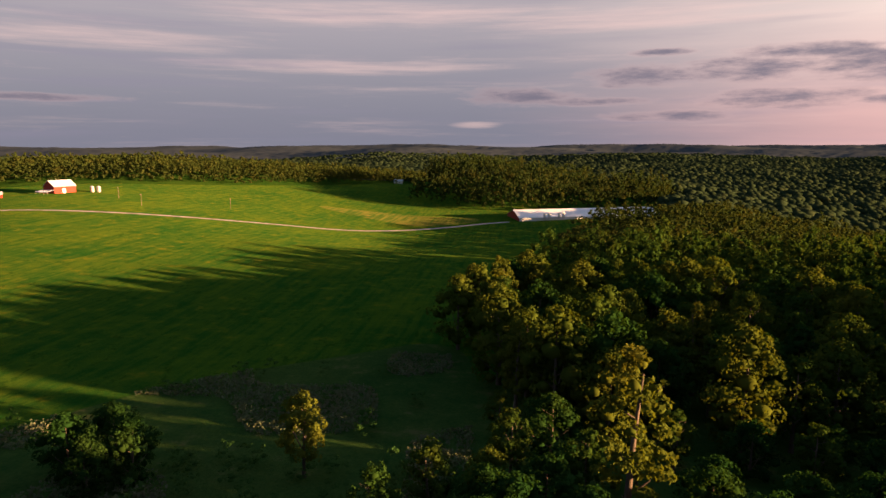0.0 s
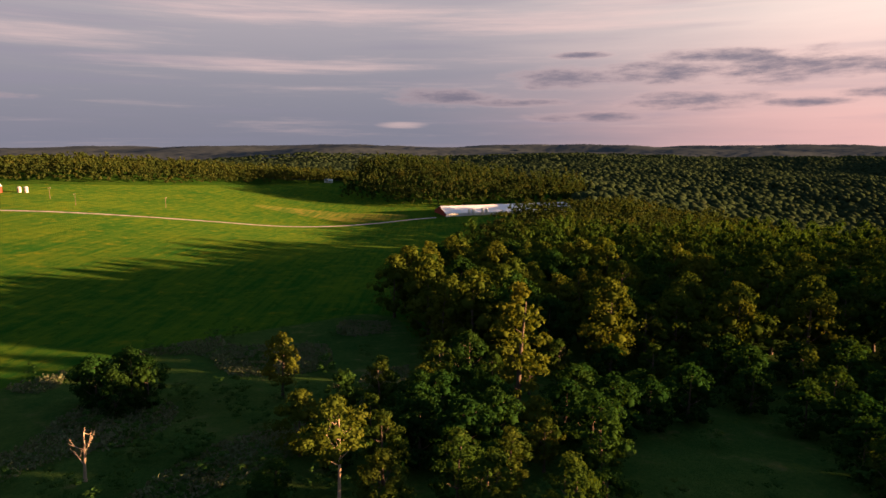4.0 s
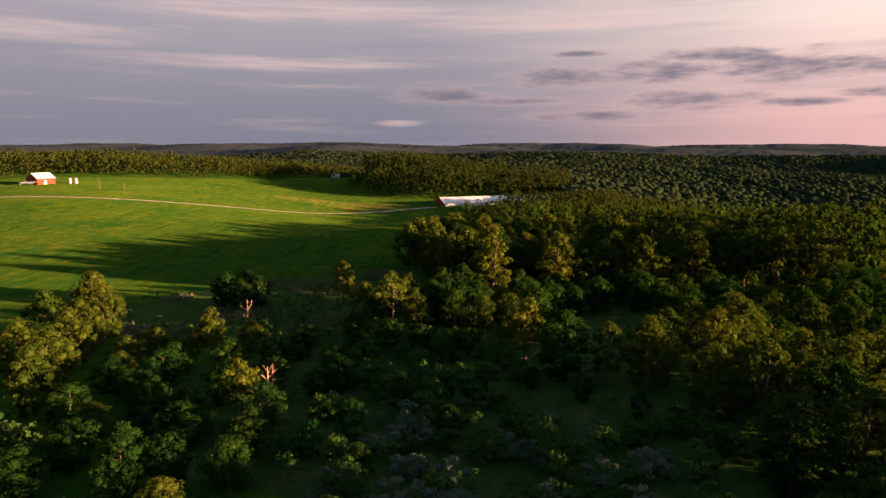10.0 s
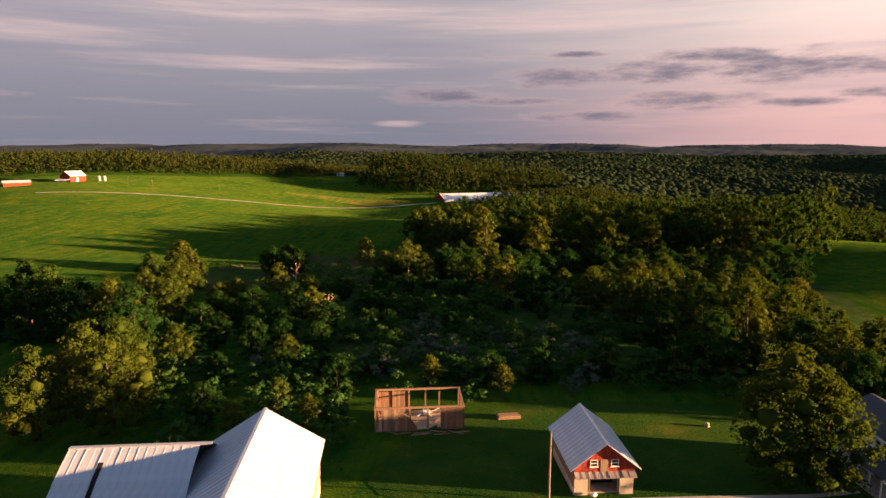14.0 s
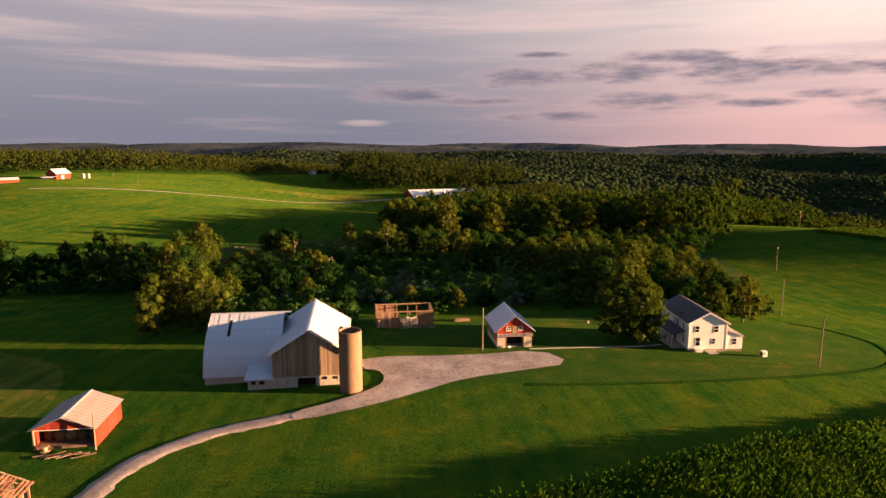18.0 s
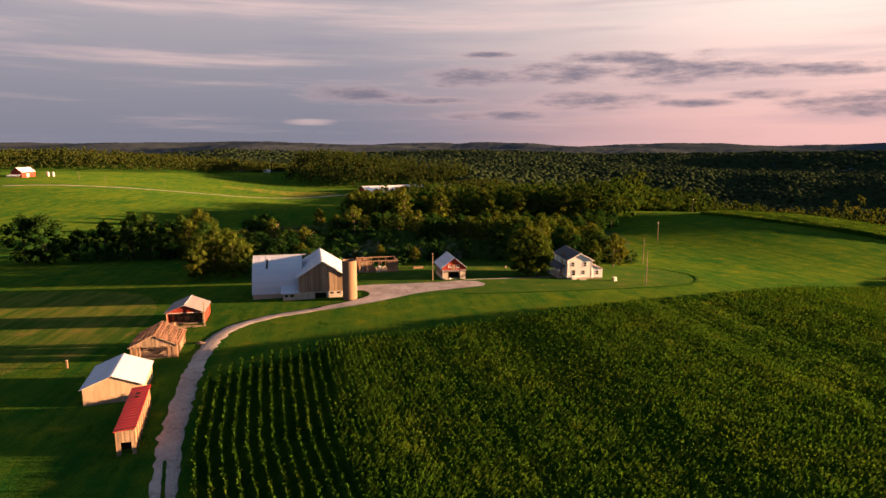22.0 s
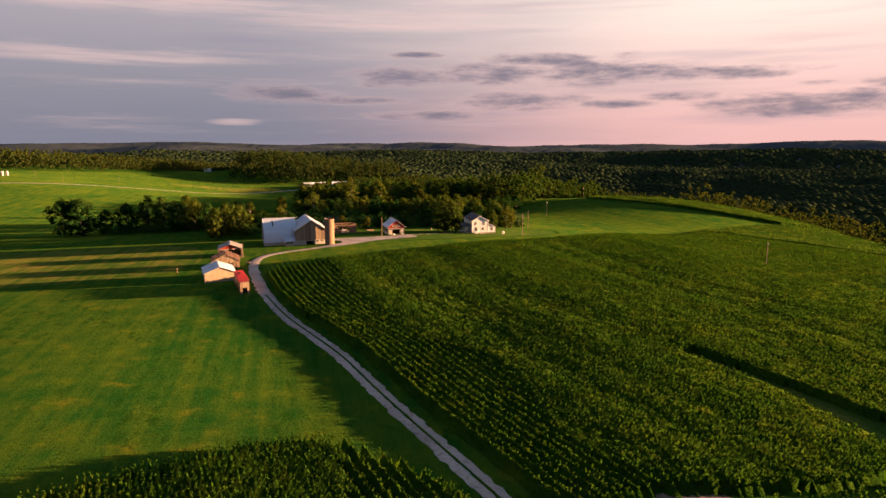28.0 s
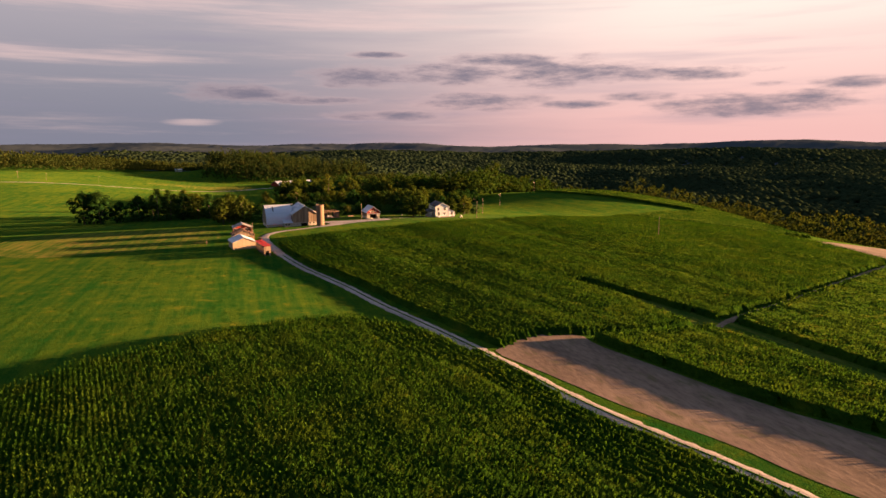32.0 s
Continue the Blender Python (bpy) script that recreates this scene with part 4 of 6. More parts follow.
# the far hills: one sheet of tree tops, distance haze put into its colour
az = np.radians(np.linspace(-52, 66, 420))
rr = 1150 * (7.0 ** np.linspace(0, 1, 170))
A, R = np.meshgrid(az, rr, indexing="ij")
fx, fy = 20 + R * np.sin(A), 0 + R * np.cos(A)
bump = np.random.RandomState(4).normal(0, 1, fx.shape)
fz = height(fx, fy) + np.where(R < 2500, 8.0, 14.0) + bump * 1.1
open_land = ripple(fx, fy, 120, 12) > 1.6
fz = np.where(open_land, height(fx, fy) + 0.5, fz)
cut = (inside(fx, fy, BARN_WOOD) | inside(fx, fy, FAR_WOOD)) | (R < 1200)
fz = np.where(cut, height(fx, fy) - 5, fz)
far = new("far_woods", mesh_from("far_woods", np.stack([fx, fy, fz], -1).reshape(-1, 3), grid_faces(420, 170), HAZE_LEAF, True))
tagged(far, "wooded hills rolling to the horizon, haze put into their blue-grey colour", "woods", kind="stuff")
# pale weeds along the scrub
r = np.random.RandomState(17)
px, py = r.uniform(-96, 10, 30000), r.uniform(150, 282, 30000)
ok = inside(px, py, SCRUBLAND) & (ripple(px, py, 9, 5) > 0.25)
px, py = px[ok], py[ok]
p = np.stack([px, py, height(px, py) + 0.45], 1).repeat(4, 0)
p += r.normal(0, 0.22, p.shape)
n = r.normal(0, 1, p.shape)
n /= np.linalg.norm(n, axis=1)[:, None]
v, f = leaf_quads(r, p, n, r.uniform(0.25, 0.6, len(p)))
tagged(new("weeds", mesh_from("weeds", v, f, WEED)), "pale dry flowering weeds along the field edge", "weeds", kind="stuff")
for k in (OAK, MAPLE, POPLAR, ASH, LOCUST, SHRUB, OLIVE, DEAD, SNAG, *FINE.values()):
    for o in (*k.children_recursive, k):
        bpy.data.objects.remove(o)

# ---- building pieces ----
def hexa(bm, p):
    """A solid from eight corners: four below, four above, both anticlockwise."""
    v = [bm.verts.new(q) for q in p]
    for f in ((3, 2, 1, 0), (4, 5, 6, 7), (0, 1, 5, 4), (1, 2, 6, 5), (2, 3, 7, 6), (3, 0, 4, 7)):
        bm.faces.new([v[i] for i in f])


def box(bm, x0, x1, y0, y1, z0, z1):
    hexa(bm, [(x0, y0, z0), (x1, y0, z0), (x1, y1, z0), (x0, y1, z0), (x0, y0, z1), (x1, y0, z1), (x1, y1, z1), (x0, y1, z1)])


def board_parts(bm, mat, parent, label=""):
    """Each solid of eight corners in bm becomes a board of its own."""
    co = [v.co.copy() for v in bm.verts]
    bm.free()
    for i in range(0, len(co), 8):
        me = bpy.data.meshes.new("board")
        me.from_pydata(co[i:i + 8], [], [(3, 2, 1, 0), (4, 5, 6, 7), (0, 1, 5, 4), (1, 2, 6, 5), (2, 3, 7, 6), (3, 0, 4, 7)])
        b = bmesh.new()
        b.from_mesh(me)
        bmesh.ops.recalc_face_normals(b, faces=b.faces[:])
        b.to_mesh(me)
        b.free()
        me.materials.append(mat)
        o = new("board", me)
        o.parent = parent
        if i == 0:
            tagged(o, label)


def boxes(name, spans, mat, parent, label=""):
    bm = bmesh.new()
    for s in spans:
        box(bm, *s)
    return part(name, bm, mat, parent, label)


def free_spans(lo, hi, cuts):
    out = [(lo, hi)]
    for a, b in cuts:
        out = [q for s, e in out for q in ((s, min(e, a)), (max(s, b), e)) if q[1] - q[0] > 0.02]
    return out


def board_wall(bm, place, u0, u1, z0, top, holes=(), width=0.3, thick=0.06, rnd=None, gap=0.015, ragged=0.0, lost=0.0):
    """Upright boards side by side, each a little different; holes are (u0, u1, z0, z1)."""
    rnd = rnd or random.Random(3)
    n = max(1, round((u1 - u0) / width))
    w = (u1 - u0) / n
    for i in range(n):
        a, b = u0 + i * w + gap / 2, u0 + (i + 1) * w - gap / 2
        if rnd.random() < lost:
            continue
        m = (a + b) / 2
        d = thick + rnd.uniform(-0.012, 0.012)
        drop = rnd.uniform(0, ragged)
        for s, e in free_spans(z0 + drop, max(z0 + 0.1, top(m)), [(h[2], h[3]) for h in holes if h[0] < m < h[1]]):
            last = e >= top(m) - 0.01
            ta, tb = (top(a), top(b)) if last else (e, e)
            hexa(bm, [place(a, 0, s), place(b, 0, s), place(b, d, s), place(a, d, s), place(a, 0, ta), place(b, 0, tb), place(b, d, tb), place(a, d, ta)])


def lap_wall(bm, place, u0, u1, z0, z1, side=None, holes=(), course=0.2):
    """Level lapped siding. side(z) gives how far each end draws in (gables)."""
    n = max(1, round((z1 - z0) / course))
    h = (z1 - z0) / n
    for i in range(n):
        a, b = z0 + i * h, z0 + (i + 1) * h
        cut = side((a + b) / 2) if side else 0
        for s, e in free_spans(u0 + cut, u1 - cut, [(q[0], q[1]) for q in holes if q[2] < (a + b) / 2 < q[3]]):
            hexa(bm, [place(s, 0, a), place(e, 0, a), place(e, 0.10, a), place(s, 0.10, a), place(s, 0, b + 0.01), place(e, 0, b + 0.01), place(e, 0.075, b + 0.01), place(s, 0.075, b + 0.01)])


def front(y):
    return lambda u, d, z: (u, y - d, z)


def rear(y):
    return lambda u, d, z: (-u, y + d, z)


def left(x):
    return lambda u, d, z: (x - d, -u, z)


def right(x):
    return lambda u, d, z: (x + d, u, z)


def sheet_roof(parent, a, b, c, d, mat, width=0.9, thick=0.05, name="roof_sheet", profile=None, rib=0.05, rnd=random.Random(8)):
    """Roof slope of metal sheets from eave a-b up to ridge d-c. Each sheet is a piece with a standing rib; alike sheets share one mesh."""
    a, b, c, d = (Vector(p) for p in (a, b, c, d))
    n = max(1, round((b - a).length / width))
    along_e, up = (b - a) / n, d - a
    side = along_e.normalized()
    norm = side.cross(up).normalized()
    steps = profile or [(0, 0), (1, 0)]
    bm = bmesh.new()
    w, r = along_e, side * 0.07
    loops = []
    for k, m in steps:
        p = up * k + norm * m
        loops.append([bm.verts.new(q) for q in (p, p + norm * (thick + rib), p + r + norm * (thick + rib), p + r + norm * thick, p + w + norm * thick, p + w)])
    for p, q in zip(loops, loops[1:]):
        for i in range(6):
            bm.faces.new((p[i], p[(i + 1) % 6], q[(i + 1) % 6], q[i]))
    bm.faces.new(loops[0])
    bm.faces.new(loops[-1][::-1])
    first = part(name, bm, mat, parent)
    first.matrix_basis = Matrix.Translation(a)
    for i in range(1, n):
        o = new(name, first.data)
        o.parent = parent
        o.matrix_basis = Matrix.Translation(a + along_e * i + norm * rnd.uniform(-0.012, 0.02))


def window(parent, place, u, z, w, h, sash=True):
    """A sash window: frame, sill and panes, set into its wall."""
    def slab(name, a, b, lo, hi, d0, d1, mat, under, label=""):
        bm = bmesh.new()
        hexa(bm, [place(a, d0, lo), place(b, d0, lo), place(b, d1, lo), place(a, d1, lo), place(a, d0, hi), place(b, d0, hi), place(b, d1, hi), place(a, d1, hi)])
        return part(name, bm, mat, under, label)
    win = new("window")
    win.parent = parent
    bm = bmesh.new()
    t = 0.05
    for a, b, lo, hi in ((u - w / 2 - t, u - w / 2, z - t, z + h + t), (u + w / 2, u + w / 2 + t, z - t, z + h + t), (u - w / 2, u + w / 2, z + h, z + h + t), (u - w / 2, u + w / 2, z - t, z), (u - w / 2, u + w / 2, z + h / 2 - 0.035, z + h / 2 + 0.035)):
        hexa(bm, [place(a, -0.06, lo), place(b, -0.06, lo), place(b, 0.14, lo), place(a, 0.14, lo), place(a, -0.06, hi), place(b, -0.06, hi), place(b, 0.14, hi), place(a, 0.14, hi)])
    part("frame", bm, WHITE_TRIM, win)
    slab("sill", u - w / 2 - 0.14, u + w / 2 + 0.14, z - t - 0.06, z - t, 0, 0.2, WHITE_TRIM, win)
    slab("pane", u - w / 2, u + w / 2, z, z + h / 2 - 0.035, -0.02, 0.0, GLASS, win)
    slab("pane", u - w / 2, u + w / 2, z + h / 2 + 0.035, z + h, 0.0, 0.02, GLASS, win)
    return win


def gable(ridge, eave, half, mid=0.0):
    return lambda u: ridge - (ridge - eave) * abs(u - mid) / half


# ---- the big barn ----
def big_barn():
    ob = thing("barn", -7.2, 2.6, 0, 4.6, "old grey board barn with white metal roofs beside a silo", "barn")
    rnd = random.Random(31)
    # stone and block ground floor
    bm = bmesh.new()
    for a, b in free_spans(-6.1, 6.1, [(-2.0, 1.0), (1.9, 2.9), (3.7, 4.7)]):
        box(bm, a, b, 0, 0.35, -1.2, 1.8)
    for a, b in ((1.9, 2.9), (3.7, 4.7)):
        box(bm, a, b, 0, 0.35, -1.2, 1.0)
        box(bm, a, b, 0, 0.35, 1.55, 1.8)
    box(bm, -2.0, 1.0, 0, 0.35, 1.45, 1.8)
    box(bm, 5.75, 6.1, 0.35, 19.6, -1.5, 1.8)
    box(bm, -6.1, -5.75, 0.35, 19.6, -1.5, 1.8)
    box(bm, -5.75, 5.75, 19.25, 19.6, -2.0, 1.8)
    part("ground_floor", bm, CONCRETE, ob, "worn whitewashed block ground floor")
    for a, b in ((1.9, 2.9), (3.7, 4.7)):
        boxes("pane", [(a, b, 0.12, 0.16, 1.0, 1.55)], GLASS, ob)
    boxes("dark_doorway", [(-2.0, 1.0, 1.2, 1.3, -0.6, 1.45)], BLACK, ob)
    boxes("doorway_side", [(-2.1, -2.0, 0.3, 1.3, -0.6, 1.5), (1.0, 1.1, 0.3, 1.3, -0.6, 1.5)], BLACK, ob)
    # boarded walls
    bm = bmesh.new()
    board_wall(bm, front(0.02), -6.15, 6.15, 1.7, gable(9.75, 6.0, 6.35), width=0.32, rnd=rnd, ragged=0.12)
    board_parts(bm, BOARD, ob, "grey weathered upright board")
    bm = bmesh.new()
    board_wall(bm, front(0.11), -6.15, 6.15, 1.68, lambda u: 5.35, width=0.4, rnd=rnd, ragged=0.1)
    board_parts(bm, BROWN_BOARD, ob, "browner lower board")
    bm = bmesh.new()
    board_wall(bm, right(6.1), 0.0, 19.6, 1.7, lambda u: 6.0, width=0.34, rnd=rnd)
    part("side_wall", bm, BOARD, ob)
    bm = bmesh.new()
    board_wall(bm, left(-6.1), -19.6, 0.0, 1.7, lambda u: 6.0, width=0.34, rnd=rnd)
    part("side_wall", bm, BOARD, ob)
    bm = bmesh.new()
    board_wall(bm, rear(19.6), -6.15, 6.15, 1.7, gable(9.75, 6.0, 6.35), width=0.34, rnd=rnd)
    part("rear_wall", bm, BOARD, ob)
    # front wing roof
    sheet_roof(ob, (6.75, -0.5, 5.75), (6.75, 20.3, 5.75), (0, 20.3, 10.0), (0, -0.5, 10.0), ROOF_TIN)
    sheet_roof(ob, (-6.75, 20.3, 5.75), (-6.75, -0.5, 5.75), (0, -0.5, 10.0), (0, 20.3, 10.0), ROOF_TIN)
    boxes("ridge_cap", [(-0.18, 0.18, -0.52, 20.32, 9.98, 10.12)], TIN_RIB, ob)
    bm = bmesh.new()
    for s in (-1, 1):
        hexa(bm, [(s * 6.75, -0.55, 5.55), (0, -0.55, 9.8), (0, -0.48, 9.8), (s * 6.75, -0.48, 5.55), (s * 6.75, -0.55, 5.78), (0, -0.55, 10.02), (0, -0.48, 10.02), (s * 6.75, -0.48, 5.78)])
    part("barge_board", bm, WHITE_TRIM, ob)
    # the wing with the bowed roof
    bow = [(0, 0)] + [(s, 1.9 * math.sin(math.pi * s ** 0.85)) for s in (0.12, 0.25, 0.4, 0.55, 0.7, 0.85)] + [(1, 0)]
    sheet_roof(ob, (-18.3, 3.7, 0.75), (-5.2, 3.7, 0.75), (-5.2, 12.6, 9.7), (-18.3, 12.6, 9.7), ROOF_TIN, profile=bow, rib=0.03)
    sheet_roof(ob, (-5.2, 21.5, 0.75), (-18.3, 21.5, 0.75), (-18.3, 12.6, 9.7), (-5.2, 12.6, 9.7), ROOF_TIN, profile=bow, rib=0.03)
    boxes("ridge_cap", [(-18.35, -4.0, 12.35, 12.85, 9.66, 9.8)], TIN_RIB, ob)
    bm = bmesh.new()
    curve = [(3.7 + 8.9 * s, 0.75 + 8.95 * s) for s, k in bow]
    shape = [(y - k * 0.709, z + k * 0.705) for (y, z), (s, k) in zip(curve, bow)]

    def bowed(u):
        y = 12.6 - abs(u - 12.6)
        return float(np.interp(y, [p[0] for p in shape], [p[1] for p in shape])) - 0.05
    board_wall(bm, lambda u, d, z: (-18.05 - d, u, z), 3.9, 21.3, 0.6, bowed, width=0.36, rnd=rnd)
    part("end_wall", bm, BOARD, ob)
    bm = bmesh.new()
    box(bm, -18.1, -6.1, 3.95, 4.3, -2.6, 0.8)
    box(bm, -18.1, -17.75, 4.3, 21.2, -2.8, 0.8)
    box(bm, -18.1, -6.1, 20.9, 21.25, -3.0, 0.8)
    part("foundation", bm, STONE, ob, "rough grey stone foundation")
    # strip of skylight let into the bowed roof
    bm = bmesh.new()
    p = [(y, z) for (y, z), (s, k) in zip(shape, bow) if 0.5 < s < 0.9]
    for (y0, z0), (y1, z1) in zip(p, p[1:]):
        n = Vector((0, -(z1 - z0), y1 - y0)).normalized() * 0.1
        hexa(bm, [(-14.7, y0, z0), (-14.2, y0, z0), (-14.2, y1, z1), (-14.7, y1, z1), (-14.7, y0 + n.y, z0 + n.z), (-14.2, y0 + n.y, z0 + n.z), (-14.2, y1 + n.y, z1 + n.z), (-14.7, y1 + n.y, z1 + n.z)])
    part("skylight", bm, BLACK, ob, "narrow dark roof slot")
    # milk-house lean-to
    bm = bmesh.new()
    for s in free_spans(-10.2, -6.1, [(-9.7, -8.9), (-8.4, -7.5)]):
        box(bm, s[0], s[1], -0.1, 0.15, -1.2, 1.6)
    for a, b in ((-9.7, -8.9), (-8.4, -7.5)):
        box(bm, a, b, -0.1, 0.15, -1.2, 0.6)
        box(bm, a, b, -0.1, 0.15, 1.3, 1.6)
    box(bm, -10.2, -9.95, 0.15, 4.0, -1.4, 2.0)
    box(bm, -6.1, -2.0, -0.12, 0.0, -1.2, 1.7)
    part("milk_house_wall", bm, CONCRETE, ob)
    for a, b in ((-9.7, -8.9), (-8.4, -7.5)):
        boxes("pane", [(a, b, 0.05, 0.08, 0.6, 1.3)], GLASS, ob)
    sheet_roof(ob, (-10.7, -0.7, 1.65), (-5.9, -0.7, 1.65), (-5.9, 4.2, 2.9), (-10.7, 4.2, 2.9), ROOF_TIN, name="lean_to_sheet")


big_barn()


# ---- the silo ----
def silo():
    ob = thing("silo", 0, 0, 0, 0, "tall round tan concrete stave silo without a roof", "silo")
    bm = bmesh.new()
    n, h = 40, 10.5
    rings = []
    for r, z in ((1.88, -0.8), (1.88, h), (1.72, h), (1.72, 0.2)):
        rings.append([bm.verts.new((r * math.cos(2 * math.pi * i / n), r * math.sin(2 * math.pi * i / n), z)) for i in range(n)])
    for a, b in zip(rings, rings[1:]):
        for i in range(n):
            bm.faces.new((a[i], a[(i + 1) % n], b[(i + 1) % n], b[i]))
    bm.faces.new(rings[3])
    part("wall", bm, STAVE, ob)
    for k in range(16):
        bm = bmesh.new()
        z = 0.3 + k * 0.66
        v = [[bm.verts.new((r * math.cos(2 * math.pi * i / n), r * math.sin(2 * math.pi * i / n), z + d)) for i in range(n)] for r, d in ((1.87, -0.03), (1.91, -0.03), (1.91, 0.03), (1.87, 0.03))]
        for a, b in zip(v, v[1:]):
            for i in range(n):
                bm.faces.new((a[i], a[(i + 1) % n], b[(i + 1) % n], b[i]))
        part("hoop", bm, STAVE, ob, "thin iron hoop")
    v, f = tube([(-1.75, 0.4, 9.6), (-1.8, 0.4, 10.6), (-1.55, 0.3, 10.95), (-1.2, 0.2, 10.9)], [0.16, 0.17, 0.2, 0.2], 10)
    o = new("filler_pipe", mesh_from("filler_pipe", v, f, RUST_TIN, True))
    o.parent = ob


silo()


# ---- red garage ----
def garage():
    ob = thing("garage", 31.0, 21.6, -0.1, 3.6, "small red board garage with a pale metal roof and open bay", "garage")
    rnd = random.Random(5)
    w = 3.55
    bm = bmesh.new()
    board_wall(bm, front(0), -w, w, 2.75, gable(6.35, 3.5, 3.7), [(-1.75, -0.85, 3.5, 4.35), (0.75, 1.65, 3.5, 4.35)], width=0.28, rnd=rnd)
    board_parts(bm, RED_BOARD, ob, "dark red board")
    window(ob, front(0), -1.3, 3.55, 0.8, 0.75)
    window(ob, front(0), 1.2, 3.55, 0.8, 0.75)
    boxes("loft_door", [(-0.5, 0.4, -0.12, -0.07, 2.8, 4.4)], BOARD, ob, "grey board loft door")
    boxes("pier", [(-w, -1.9, -0.05, 0.3, -0.5, 2.7)], CONCRETE, ob)
    boxes("pier", [(1.9, w, -0.05, 0.3, -0.5, 2.7)], CONCRETE, ob)
    boxes("dark_bay", [(-1.9, 1.9, 2.4, 2.5, -0.3, 2.7)], BLACK, ob)
    boxes("floor_slab", [(-w, w, 0.3, 10.4, -0.5, 0.02)], CONCRETE, ob)
    bm = bmesh.new()
    board_wall(bm, left(-w), -10.4, 0, 0.9, lambda u: 3.5, [(-4.2, -3.4, 1.5, 2.3)], width=0.3, rnd=rnd)
    part("side_wall", bm, BOARD, ob)
    bm = bmesh.new()
    board_wall(bm, right(w), 0, 10.4, 0.9, lambda u: 3.5, width=0.3, rnd=rnd)
    part("side_wall", bm, RED_BOARD, ob)
    boxes("foundation", [(-w, -w + 0.3, 0.3, 10.4, -1, 0.95), (w - 0.3, w, 0.3, 10.4, -1, 0.95), (-w + 0.3, w - 0.3, 10.1, 10.4, -1, 0.95)], CONCRETE, ob)
    bm = bmesh.new()
    board_wall(bm, rear(10.4), -w, w, 0.9, gable(6.35, 3.5, 3.7), width=0.3, rnd=rnd)
    part("rear_wall", bm, RED_BOARD, ob)
    sheet_roof(ob, (4.2, -0.6, 3.2), (4.2, 10.9, 3.2), (0, 10.9, 6.5), (0, -0.6, 6.5), ROOF_TIN, 0.8)
    sheet_roof(ob, (-4.2, 10.9, 3.2), (-4.2, -0.6, 3.2), (0, -0.6, 6.5), (0, 10.9, 6.5), ROOF_TIN, 0.8)
    boxes("ridge_cap", [(-0.15, 0.15, -0.62, 10.92, 6.48, 6.6)], TIN_RIB, ob)
    sheet_roof(ob, (-w - 0.1, -1.0, 2.45), (w + 0.1, -1.0, 2.45), (w + 0.1, 0.05, 2.85), (-w - 0.1, 0.05, 2.85), RUST_TIN, 0.8, name="awning_sheet")
    boxes("brace", [(-1.75, -1.65, 0.0, 0.1, -0.1, 2.5), (1.65, 1.75, 0.0, 0.1, -0.1, 2.5)], BOARD, ob)
    t = thing("feed_sack", 29.7, 20.9, -0.05, 20, "small white sack lying at the garage door", "sack")
    bm = bmesh.new()
    bmesh.ops.create_icosphere(bm, subdivisions=2, radius=0.35, matrix=Matrix.Translation((0, 0, 0.22)) @ Matrix.Diagonal((1.3, 0.8, 0.7, 1)))
    for v in bm.verts:
        v.co += Vector((0, 0, 0.06 * noise.noise(v.co * 4)))
    part("cloth", bm, WHITE_TRIM, t, smooth=True)


garage()


